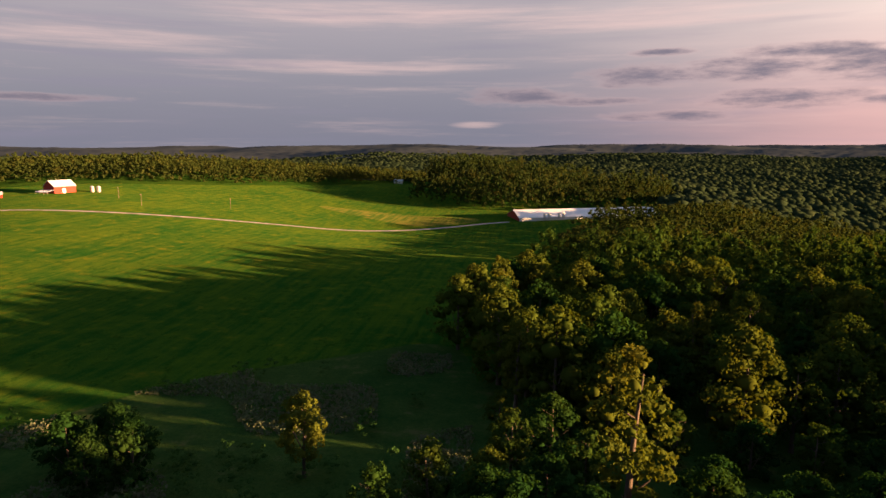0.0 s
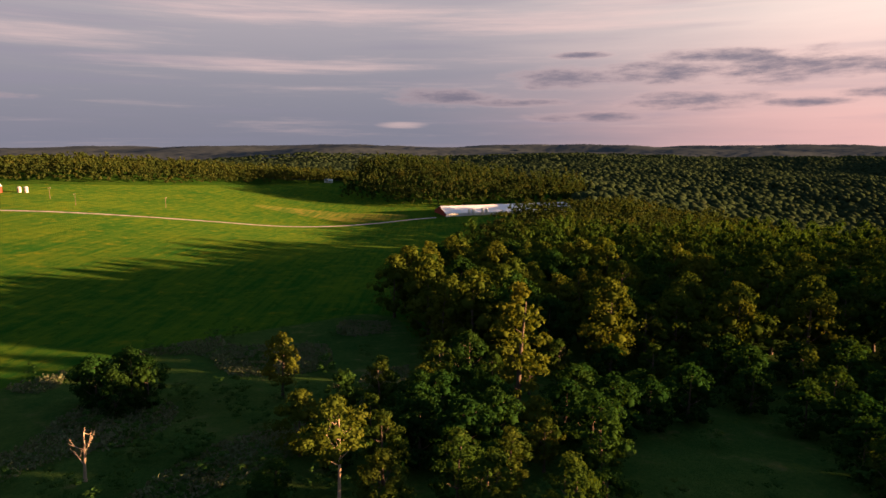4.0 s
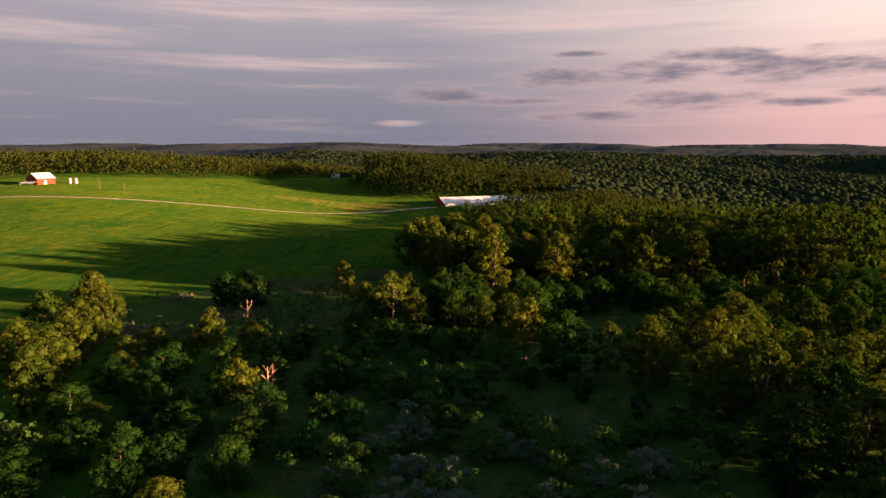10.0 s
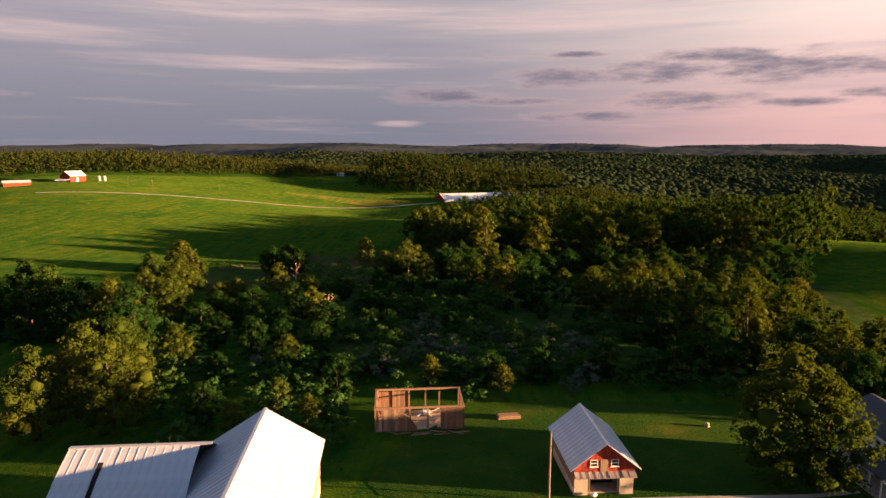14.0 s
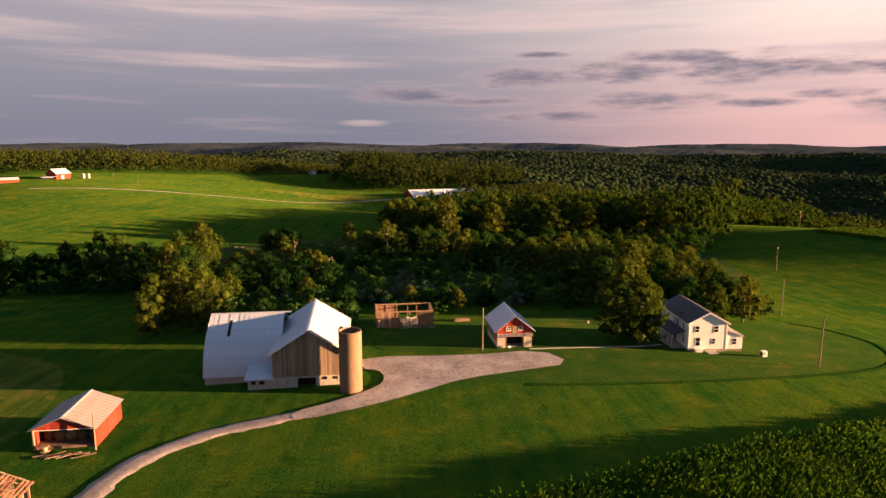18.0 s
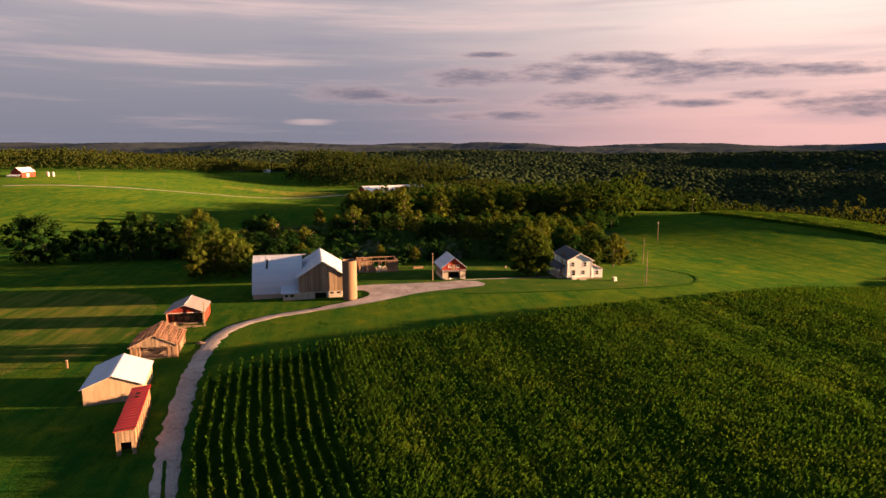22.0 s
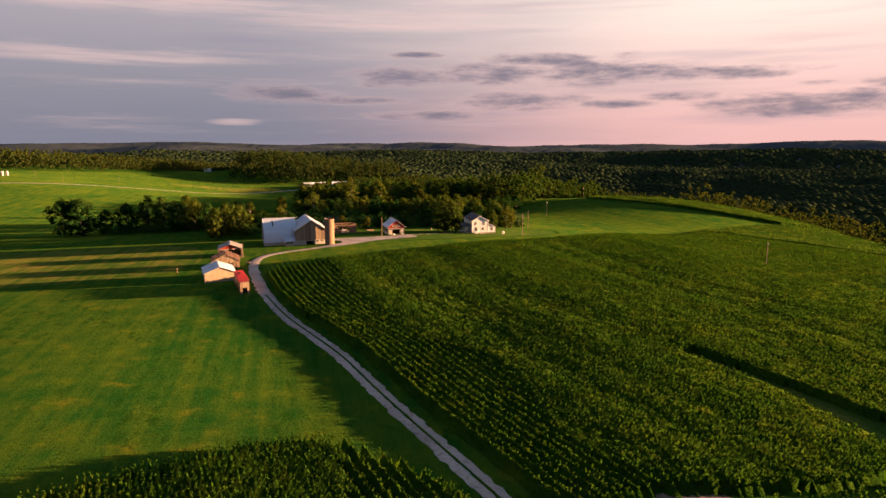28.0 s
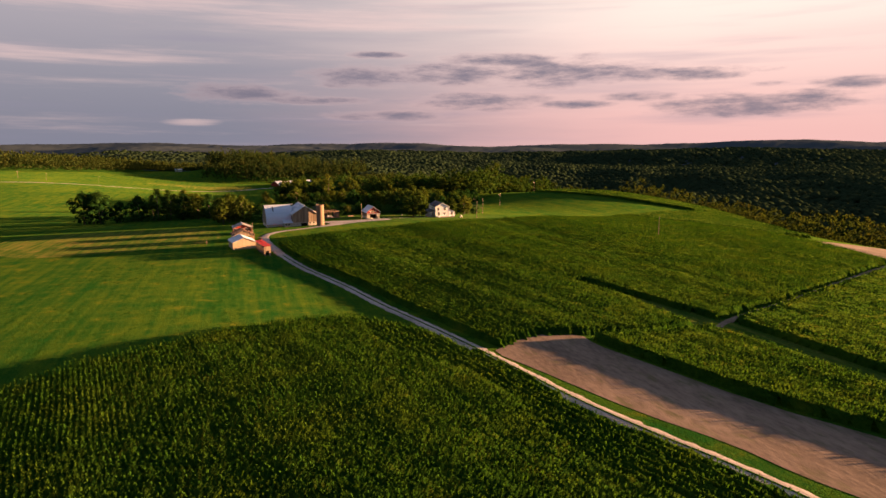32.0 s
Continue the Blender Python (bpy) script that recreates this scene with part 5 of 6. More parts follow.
# ---- farmhouse ----
def house():
    ob = thing("farmhouse", 69.5, 18.4, -0.35, -1.5, "white two-storey farmhouse with a dark shingle roof", "house")
    w, d, ev, rg = 3.75, 14.6, 5.75, 7.75
    holes = [(-2.75, -1.75, 3.75, 5.05), (1.1, 2.1, 3.75, 5.05), (-2.45, -1.45, 0.95, 2.65), (0.75, 1.65, 1.35, 2.45)]
    bm = bmesh.new()
    lap_wall(bm, front(0), -w, w, 0.3, ev, holes=holes)
    lap_wall(bm, front(0), -w, w, ev, rg - 0.15, side=lambda z: max(0, (z - ev) / (rg - ev)) * w)
    part("front_wall", bm, WHITE, ob)
    for a, b, lo, hi in holes:
        window(ob, front(0), (a + b) / 2, lo + 0.05, b - a - 0.1, hi - lo - 0.1)
    side_holes = [(-3.2, -2.3, 3.75, 5.0), (-7.6, -6.7, 3.75, 5.0), (-11.2, -10.3, 3.75, 5.0), (-3.0, -2.0, 0.9, 2.3)]
    bm = bmesh.new()
    lap_wall(bm, left(-w), -d, 0, 0.3, ev, holes=side_holes)
    part("side_wall", bm, WHITE, ob)
    for a, b, lo, hi in side_holes:
        window(ob, left(-w), (a + b) / 2, lo + 0.05, b - a - 0.1, hi - lo - 0.1)
    bm = bmesh.new()
    lap_wall(bm, right(w), 0, d, 0.3, ev)
    part("side_wall", bm, WHITE, ob)
    bm = bmesh.new()
    lap_wall(bm, rear(d), -w, w, 0.3, ev)
    lap_wall(bm, rear(d), -w, w, ev, rg - 0.15, side=lambda z: max(0, (z - ev) / (rg - ev)) * w)
    part("rear_wall", bm, WHITE, ob)
    boxes("foundation", [(-w, w, 0.0, 0.3, -0.6, 0.3), (-w, w, d - 0.3, d, -0.8, 0.3), (-w, -w + 0.3, 0.3, d - 0.3, -0.8, 0.3), (w - 0.3, w, 0.3, d - 0.3, -0.8, 0.3)], STONE, ob)
    boxes("inside", [(-w + 0.3, w - 0.3, 0.4, d - 0.4, 0.2, 5.6)], BLACK, ob)
    boxes("corner_trim", [(-w - 0.13, -w + 0.1, -0.13, 0.0, 0.2, ev)], WHITE_TRIM, ob)
    boxes("corner_trim", [(w - 0.1, w + 0.13, -0.13, 0.0, 0.2, ev)], WHITE_TRIM, ob)
    for s in (-1, 1):
        # courses of shingles, lapped like steps
        bm = bmesh.new()
        n, edge = 16, [(s * (w + 0.45), 5.6)]
        for i in range(n):
            a, b = i / n, (i + 1) / n
            edge += [(s * (w + 0.45) * (1 - a), 5.6 + (rg - 5.5) * a + 0.14), (s * (w + 0.45) * (1 - b), 5.6 + (rg - 5.5) * b + 0.06)]
        edge.append((0, rg + 0.02))
        ends = [[bm.verts.new((x, y, z)) for x, z in edge] for y in (-0.4, d + 0.4)]
        for i in range(len(edge)):
            j = (i + 1) % len(edge)
            bm.faces.new((ends[0][i], ends[0][j], ends[1][j], ends[1][i]))
        bm.faces.new(ends[0])
        bm.faces.new(ends[1][::-1])
        part("roof", bm, SHINGLE, ob, "dark blue-grey shingles")
        bm = bmesh.new()
        hexa(bm, [(s * (w + 0.5), -0.46, 5.42), (0, -0.46, rg - 0.06), (0, -0.38, rg - 0.06), (s * (w + 0.5), -0.38, 5.42), (s * (w + 0.5), -0.46, 5.68), (0, -0.46, rg + 0.2), (0, -0.38, rg + 0.2), (s * (w + 0.5), -0.38, 5.68)])
        part("barge_board", bm, WHITE_TRIM, ob)
        boxes("gutter", [(s * (w + 0.5) - 0.08, s * (w + 0.5) + 0.08, -0.4, d + 0.4, 5.45, 5.6)], WHITE_TRIM, ob)
    boxes("chimney", [(-w - 0.1, -w - 0.45 + 0.9, 5.2, 6.1, 2.8, 6.9)], RUSTED, ob, "brown brick chimney on the side wall")
    # annex
    bm = bmesh.new()
    ah = [(5.1, 6.1, 1.1, 2.4)]
    lap_wall(bm, front(0.25), w, 7.2, 0.2, 2.9, holes=ah)
    lap_wall(bm, front(0.25), w, 7.2, 2.9, 3.9, side=None, holes=[(w + 3.45 * (1 - k / 5) , 7.3, 2.9 + k * 0.2, 3.1 + k * 0.2) for k in range(5)])
    part("annex_front", bm, WHITE, ob)
    window(ob, front(0.25), 5.6, 1.15, 0.9, 1.2)
    bm = bmesh.new()
    lap_wall(bm, right(7.2), 0.25, 7.0, 0.2, 2.9)
    lap_wall(bm, rear(7.0), -7.2, -w, 0.2, 2.9)
    part("annex_side", bm, WHITE, ob)
    boxes("annex_foundation", [(w, 7.2, 0.3, 6.9, -0.6, 0.2)], STONE, ob)
    sheet_roof(ob, (7.55, -0.1, 2.8), (7.55, 7.2, 2.8), (w, 7.2, 4.05), (w, -0.1, 4.05), RUST_TIN, 0.8, name="annex_roof_sheet")
    # porch along the side
    for i in range(6):
        y = 2.4 + i * 2.1
        boxes("porch_post", [(-w - 2.55, -w - 2.4, y - 0.08, y + 0.08, 0.1, 2.55)], WHITE_TRIM, ob)
    boxes("porch_floor", [(-w - 2.7, -w - 0.1, 2.0, 13.3, -0.5, 0.15)], CONCRETE, ob)
    bm = bmesh.new()
    for i in range(8):
        a, b = i / 8, (i + 1) / 8
        x0, z0, x1, z1 = -w - 2.9 + 2.9 * a, 2.6 + 0.95 * a, -w - 2.9 + 2.9 * b, 2.6 + 0.95 * b
        hexa(bm, [(x0, 1.8, z0), (x1, 1.8, z1), (x1, 13.5, z1), (x0, 13.5, z0), (x0, 1.8, z0 + 0.14), (x1, 1.8, z1 + 0.09), (x1, 13.5, z1 + 0.09), (x0, 13.5, z0 + 0.14)])
    part("porch_roof", bm, SHINGLE, ob)
    boxes("porch_beam", [(-w - 2.6, -w - 2.35, 2.0, 13.3, 2.4, 2.6)], WHITE_TRIM, ob)
    boxes("porch_door", [(-w - 0.16, -w - 0.1, 6.0, 7.0, 0.3, 2.4)], RUSTED, ob)
    # cellar hatch, step and slab before the front wall
    boxes("cellar_hatch", [(-2.6, -1.2, -1.1, -0.1, -0.4, 0.55)], WHITE_TRIM, ob)
    boxes("front_slab", [(-0.4, 1.6, -2.2, -0.1, -0.4, 0.05)], CONCRETE, ob)
    boxes("gutter_pipe", [(-w - 0.2, -w - 0.1, -0.22, -0.12, 0.2, 5.5)], WHITE_TRIM, ob)


house()


def pole(x, y, tall, label, arm=True, turn=0, thick=0.13):
    ob = thing("utility_pole", x, y, high(x, y), turn, label, "pole", "utility poles")
    v, f = tube([(0, 0, -0.5), (0, 0, tall * 0.5), (0.03, 0, tall)], [thick * 1.25, thick, thick * 0.75], 8)
    o = new("shaft", mesh_from("shaft", v, f, POLE, True))
    o.parent = ob
    if arm:
        boxes("crossarm", [(-0.9, 0.9, -0.06, 0.06, tall - 0.75, tall - 0.6)], POLE, ob)
        for k in (-0.8, 0, 0.8):
            boxes("insulator", [(k - 0.05, k + 0.05, -0.05, 0.05, tall - 0.6, tall - 0.42)], WHITE_TRIM, ob)
    return ob


# ---- open red shed, roofless shed, cream shed, crib ----
def red_shed():
    ob = thing("red_shed", -36.95, -17.6, 0, 4, "open-fronted red shed with a dull metal roof", "shed")
    rnd = random.Random(9)
    w, d = 4.0, 9.0
    bm = bmesh.new()
    board_wall(bm, front(0), -w, w, 2.6, gable(4.25, 2.75, 4.1), width=0.3, rnd=rnd)
    board_parts(bm, RED_BOARD, ob)
    bm = bmesh.new()
    board_wall(bm, right(w), 0, d, -0.2, lambda u: 2.75, width=0.3, rnd=rnd)
    board_parts(bm, ORANGE_BOARD, ob, "red board in a brighter sunlit tone")
    bm = bmesh.new()
    board_wall(bm, left(-w), -d, 0, -0.2, lambda u: 2.75, width=0.3, rnd=rnd)
    part("side_wall", bm, RED_BOARD, ob)
    bm = bmesh.new()
    board_wall(bm, rear(d), -w, w, -0.2, gable(4.25, 2.75, 4.1), width=0.3, rnd=rnd)
    part("rear_wall", bm, BOARD, ob)
    for x in (-w + 0.1, w - 0.1):
        boxes("post", [(x - 0.09, x + 0.09, -0.05, 0.13, -0.3, 2.7)], BOARD, ob)
    boxes("brace", [(-w + 0.1, w - 0.1, -0.04, 0.08, 2.5, 2.68)], WHITE_TRIM, ob, "pale beam over the opening")
    sheet_roof(ob, (4.35, -0.5, 2.6), (4.35, d + 0.4, 2.6), (0, d + 0.4, 4.35), (0, -0.5, 4.35), RUST_TIN, 0.8)
    sheet_roof(ob, (-4.35, d + 0.4, 2.6), (-4.35, -0.5, 2.6), (0, -0.5, 4.35), (0, d + 0.4, 4.35), RUST_TIN, 0.8)
    boxes("ridge_cap", [(-0.14, 0.14, -0.5, d + 0.4, 4.34, 4.44)], TIN_RIB, ob)
    boxes("dirt_floor", [(-w + 0.1, w - 0.1, 0.2, d - 0.1, -0.4, 0.07)], SOIL, ob, "bare earth floor")
    c, sn = math.cos(radians(4)), math.sin(radians(4))
    for row in range(2):
        for k in range(5 - row):
            u, v, z = -3.05 + 1.5 * k + 0.75 * row, 2.6 + rnd.uniform(-0.2, 0.2), 0.80 + 1.27 * row
            bale = thing("round_bale", -36.95 + u * c - v * sn, -17.6 + u * sn + v * c, z, 4 + rnd.uniform(-6, 6), "brown round hay bale stacked in the open shed", "hay bale", "bales in the shed")
            bm = bmesh.new()
            for y, rad in ((-0.6, 0.0), (-0.62, 0.3), (-0.58, 0.62), (-0.5, 0.73), (0.5, 0.73), (0.6, 0.6), (0.6, 0.0)):
                ring = [bm.verts.new((math.cos(a * 0.349) * max(rad, 0.02) * rnd.uniform(0.97, 1.03), y, math.sin(a * 0.349) * max(rad, 0.02))) for a in range(18)]
                if y > -0.6 or rad > 0:
                    for a in range(18):
                        bm.faces.new((last[a], last[(a + 1) % 18], ring[(a + 1) % 18], ring[a]))
                last = ring
            part("roll", bm, STRAW, bale, smooth=True)
    pole(-32.6, -18.3, 5.2, "short wooden pole beside the red shed", False, 0, 0.11)
    t = thing("wire_spool", -39.3, -18.2, high(-39.3, -18.2), 30, "old wooden spool standing by the shed", "spool")
    for z in (0.0, 0.75):
        bm = bmesh.new()
        bmesh.ops.create_cone(bm, cap_ends=True, segments=20, radius1=0.62, radius2=0.62, depth=0.1, matrix=Matrix.Translation((0, 0, z + 0.05)))
        part("disc", bm, BRIGHT_BOARD, t)
    bm = bmesh.new()
    bmesh.ops.create_cone(bm, cap_ends=True, segments=16, radius1=0.32, radius2=0.32, depth=0.66, matrix=Matrix.Translation((0, 0, 0.42)))
    part("core", bm, BOARD, t)
    for i in range(7):
        x, y = -38.5 + i * 0.85 + rnd.uniform(-.3, .3), -19.2 - rnd.uniform(0, 0.9)
        t = thing("plank", x, y, high(x, y) + 0.06 + 0.05 * (i % 3), rnd.uniform(0, 40), "loose weathered plank lying on the grass", "plank", "planks by the shed")
        boxes("board", [(-1.5, 1.5, -0.13, 0.13, 0, 0.06)], BRIGHT_BOARD if i % 2 else BOARD, t)


def bare_shed():
    ob = thing("derelict_shed", -36.4, -41.6, 0.2, 6.5, "derelict board shed whose roof is down to rusty strips", "shed")
    rnd = random.Random(17)
    w, d = 4.1, 9.6
    bm = bmesh.new()
    board_wall(bm, front(0), -w, w, 2.1, gable(4.4, 2.5, 4.2), width=0.3, rnd=rnd, ragged=0.35)
    board_parts(bm, BOARD, ob, "grey ragged board")
    bm = bmesh.new()
    board_wall(bm, rear(d), -w, w, 0.0, gable(4.4, 2.5, 4.2), width=0.3, rnd=rnd, lost=0.25)
    part("rear_wall", bm, BOARD, ob)
    bm = bmesh.new()
    board_wall(bm, left(-w), -d, 0, 0.0, lambda u: 2.5, width=0.3, rnd=rnd, lost=0.3)
    part("side_wall", bm, BOARD, ob)
    bm = bmesh.new()
    board_wall(bm, right(w), 0, d, 0.0, lambda u: 2.5, width=0.32, rnd=rnd, lost=0.55, ragged=0.6)
    board_parts(bm, BRIGHT_BOARD, ob, "pale broken board")
    bm = bmesh.new()
    board_wall(bm, front(0), -w, -2.6, -0.1, lambda u: 2.2, width=0.3, rnd=rnd, lost=0.2)
    board_wall(bm, front(0), 2.4, w, -0.1, lambda u: 2.2, width=0.3, rnd=rnd, lost=0.2)
    board_parts(bm, BRIGHT_BOARD, ob)
    for x in (-w, -2.5, 2.3, w):
        for y in (0.1, d / 3, 2 * d / 3, d - 0.1):
            if abs(x) == w or y < 1:
                boxes("post", [(x - 0.1, x + 0.1, y - 0.1, y + 0.1, -0.4, 2.6)], BRIGHT_BOARD, ob)
    for i in range(12):
        y = -0.3 + i * (d + 0.6) / 11
        bm = bmesh.new()
        for s in (-1, 1):
            hexa(bm, [(s * 4.5, y, 2.28), (0, y, 4.5), (0, y + 0.1, 4.5), (s * 4.5, y + 0.1, 2.28), (s * 4.5, y, 2.42), (0, y, 4.64), (0, y + 0.1, 4.64), (s * 4.5, y + 0.1, 2.42)])
        part("rafter", bm, BOARD, ob)
    for s in (-1, 1):
        for i in range(12):
            a = (i + 0.15) / 12
            b = a + 0.034
            y0, y1 = -0.45 + rnd.uniform(0, 0.15), d + 0.45 - rnd.uniform(0, 0.5)
            if s > 0 and i % 5 == 3:
                y1 = d * rnd.uniform(0.5, 0.8)
            x0, z0, x1, z1 = s * 4.6 * (1 - a), 2.4 + 2.24 * a, s * 4.6 * (1 - b), 2.4 + 2.24 * b
            bm = bmesh.new()
            hexa(bm, [(x0, y0, z0), (x1, y0, z1), (x1, y1, z1), (x0, y1, z0), (x0, y0, z0 + 0.07), (x1, y0, z1 + 0.07), (x1, y1, z1 + 0.07), (x0, y1, z0 + 0.07)])
            part("roof_strip", bm, RUSTED, ob)
    bm = bmesh.new()
    for i in range(26):
        x, y, a = rnd.uniform(-3.4, 3.4), rnd.uniform(0.6, 8.5), rnd.uniform(0, 3.1)
        c, s, l = math.cos(a), math.sin(a), rnd.uniform(0.5, 1.6)
        z = rnd.uniform(0.05, 0.5)
        hexa(bm, [(x - c * l, y - s * l, z), (x + c * l, y + s * l, z + 0.1), (x + c * l - s * 0.2, y + s * l + c * 0.2, z + 0.1), (x - c * l - s * 0.2, y - s * l + c * 0.2, z), (x - c * l, y - s * l, z + 0.06), (x + c * l, y + s * l, z + 0.16), (x + c * l - s * 0.2, y + s * l + c * 0.2, z + 0.16), (x - c * l - s * 0.2, y - s * l + c * 0.2, z + 0.06)])
    part("fallen_boards", bm, BOARD, ob)
    boxes("earth_floor", [(-4.0, 4.0, 0.1, d - 0.1, -0.5, 0.03)], SOIL, ob)
    for i, (x, y) in enumerate(((-29.6, -33.4), (-30.4, -32.7))):
        t = thing("boulder", x, y, high(x, y) - 0.1, 40 * i, "pale rounded stone on the verge", "stone", "stones by the lane")
        bm = bmesh.new()
        bmesh.ops.create_icosphere(bm, subdivisions=2, radius=0.75 - 0.2 * i, matrix=Matrix.Diagonal((1.3, 0.9, 0.6, 1)))
        for v in bm.verts:
            v.co *= 1 + 0.2 * noise.noise(v.co * 2 + Vector((i, 0, 0)))
        part("stone", bm, SOIL, t, smooth=True)


def cream_shed():
    ob = thing("cream_shed", -36.3, -62.3, 0.25, 9.5, "closed cream metal shed with a pale metal roof", "shed")
    w, d = 4.25, 10.4
    for place, u0, u1, name in ((front(0), -w, w, "front_wall"), (rear(d), -w, w, "rear_wall")):
        bm = bmesh.new()
        board_wall(bm, place, u0, u1, -0.4, gable(4.4, 2.75, 4.35), width=0.75, gap=0.02)
        board_parts(bm, CREAM, ob)
    for place, u0, u1 in ((right(w), 0, d), (left(-w), -d, 0)):
        bm = bmesh.new()
        board_wall(bm, place, u0, u1, -0.4, lambda u: 2.75, width=0.75, gap=0.02)
        board_parts(bm, CREAM, ob)
    sheet_roof(ob, (4.6, -0.4, 2.65), (4.6, d + 0.4, 2.65), (0, d + 0.4, 4.5), (0, -0.4, 4.5), ROOF_TIN, 0.9)
    sheet_roof(ob, (-4.6, d + 0.4, 2.65), (-4.6, -0.4, 2.65), (0, -0.4, 4.5), (0, d + 0.4, 4.5), ROOF_TIN, 0.9)
    boxes("ridge_cap", [(-0.14, 0.14, -0.42, d + 0.42, 4.48, 4.58)], TIN_RIB, ob)


def crib():
    ob = thing("corn_crib", -28.25, -80.2, 0.4, 10.2, "narrow slatted corn crib with a bright red metal roof", "shed")
    rnd = random.Random(23)
    w, d = 1.05, 14.6
    for place, u0, u1 in ((right(w), 0, d), (left(-w), -d, 0)):
        bm = bmesh.new()
        board_wall(bm, place, u0, u1, 0.25, lambda u: 3.2, width=0.24, gap=0.05, thick=0.04, rnd=rnd, ragged=0.2)
        board_parts(bm, BRIGHT_BOARD, ob)
    bm = bmesh.new()
    board_wall(bm, front(0), -w, w, -0.3, lambda u: 3.3, [(-0.55, 0.6, -0.4, 1.7)], width=0.22, rnd=rnd, ragged=0.3)
    board_parts(bm, BOARD, ob)
    bm = bmesh.new()
    board_wall(bm, rear(d), -w, w, -0.3, lambda u: 3.3, width=0.22, rnd=rnd)
    part("rear_wall", bm, BOARD, ob)
    boxes("dark_inside", [(-w + 0.1, w - 0.1, 1.5, 1.6, 0, 3.0)], BLACK, ob)
    for i in range(9):
        y = i * d / 8
        for s in (-1, 1):
            boxes("post", [(s * (w + 0.08) - 0.07, s * (w + 0.08) + 0.07, y - 0.07, y + 0.07, -0.5, 3.25)], BRIGHT_BOARD, ob)
    sheet_roof(ob, (-1.35, d + 0.4, 3.35), (-1.35, -0.4, 3.35), (1.35, -0.4, 3.65), (1.35, d + 0.4, 3.65), RED_METAL, 0.95)
    for y in (10.6, 12.0):
        boxes("roof_hatch", [(-0.35, 0.3, y, y + 0.35, 3.45, 3.66)], BLACK, ob, "dark opening in the roof")


red_shed()
bare_shed()
cream_shed()
crib()


# ---- roofless ruin ----
def ruin():
    z0 = high(8.5, 43.5)
    ob = thing("ruined_shed", 8.6, 40.2, z0, 4.5, "roofless timber shed with broken boards and an open frame", "ruin")
    rnd = random.Random(41)
    w, d, t = 6.5, 7.0, 3.6
    for x in (-w, -3.9, -1.4, 1.2, 3.4, w):
        for y in (0, d):
            boxes("post", [(x - 0.12, x + 0.12, y - 0.12, y + 0.12, -0.6, t)], BRIGHT_BOARD, ob)
    for y in (0, d):
        boxes("top_beam", [(-w - 0.2, w + 0.2, y - 0.14, y + 0.14, t, t + 0.25)], BRIGHT_BOARD, ob)
    for x in (-w, w):
        boxes("end_beam", [(x - 0.14, x + 0.14, 0.14, d - 0.14, t, t + 0.25)], BRIGHT_BOARD, ob)
        boxes("post", [(x - 0.12, x + 0.12, d / 2 - 0.12, d / 2 + 0.12, -0.6, t)], BRIGHT_BOARD, ob)
    for u0, u1, mat, lab, low in ((-5.6, -3.4, BOARD, "grey boards", 0.0), (-3.3, -0.4, BRIGHT_BOARD, "pale fallen panel", 0.0), (3.1, 6.4, BRIGHT_BOARD, "sunlit board panel", 0.0)):
        bm = bmesh.new()
        board_wall(bm, front(-0.05), u0, u1, low - 0.3, (lambda u: t - 0.1) if u0 != -3.3 else (lambda u: 0.8 + 2.6 * max(0, (-u - 0.6) / 2.7) ** 0.6), width=0.3, rnd=rnd)
        board_parts(bm, mat, ob, lab)
    bm = bmesh.new()
    board_wall(bm, rear(d), 1.6, 6.4, -0.3, lambda u: t - 0.2, width=0.3, rnd=rnd, lost=0.12)
    board_parts(bm, BRIGHT_BOARD, ob)
    bm = bmesh.new()
    board_wall(bm, left(-w), -d, 0, -0.3, lambda u: t, width=0.3, rnd=rnd, lost=0.1)
    part("end_wall", bm, BRIGHT_BOARD, ob)
    for y0, y1 in ((0.3, 2.5), (4.5, 6.8)):
        bm = bmesh.new()
        hexa(bm, [(-w + 0.2, y0, 0.2), (-w + 0.35, y0, 0.2), (-w + 0.35, y0 + 0.2, 0.2), (-w + 0.2, y0 + 0.2, 0.2), (-w + 0.2, y1, t), (-w + 0.35, y1, t), (-w + 0.35, y1 + 0.2, t), (-w + 0.2, y1 + 0.2, t)])
        part("brace", bm, BRIGHT_BOARD, ob)
    boxes("floor", [(-w, w, 0, d, -0.5, 0.12)], BOARD, ob)
    for i in range(34):
        x, y = rnd.uniform(-w + 0.6, w - 0.6), rnd.uniform(0.5, d - 0.5)
        a, l = rnd.uniform(0, 3.1), rnd.uniform(0.4, 1.7)
        bm = bmesh.new()
        box(bm, -l, l, -0.12, 0.12, 0, 0.07)
        o = part("fallen_board", bm, BRIGHT_BOARD if i % 3 else RUST_TIN, ob)
        o.matrix_basis = pose(x, y, 0.14 + rnd.uniform(0, 0.35), 0, rnd.uniform(-8, 8), math.degrees(a))
    for i in range(9):
        x, y = rnd.uniform(-5.5, 7.5), -rnd.uniform(0.6, 1.8)
        p = Vector((8.6, 40.2)) + Vector((x, y))
        q = thing("pale_plank", p.x, p.y, high(p.x, p.y) + 0.05, rnd.uniform(-30, 30), "pale broken plank lying in the grass", "plank", "planks before the ruin")
        boxes("board", [(-1.2, 1.2, -0.12, 0.12, 0, 0.07)], BRIGHT_BOARD, q)
    q = thing("barrel", 9.5, 45.5, z0 + 0.12, 0, "blue-white plastic drum lying among the boards", "barrel")
    bm = bmesh.new()
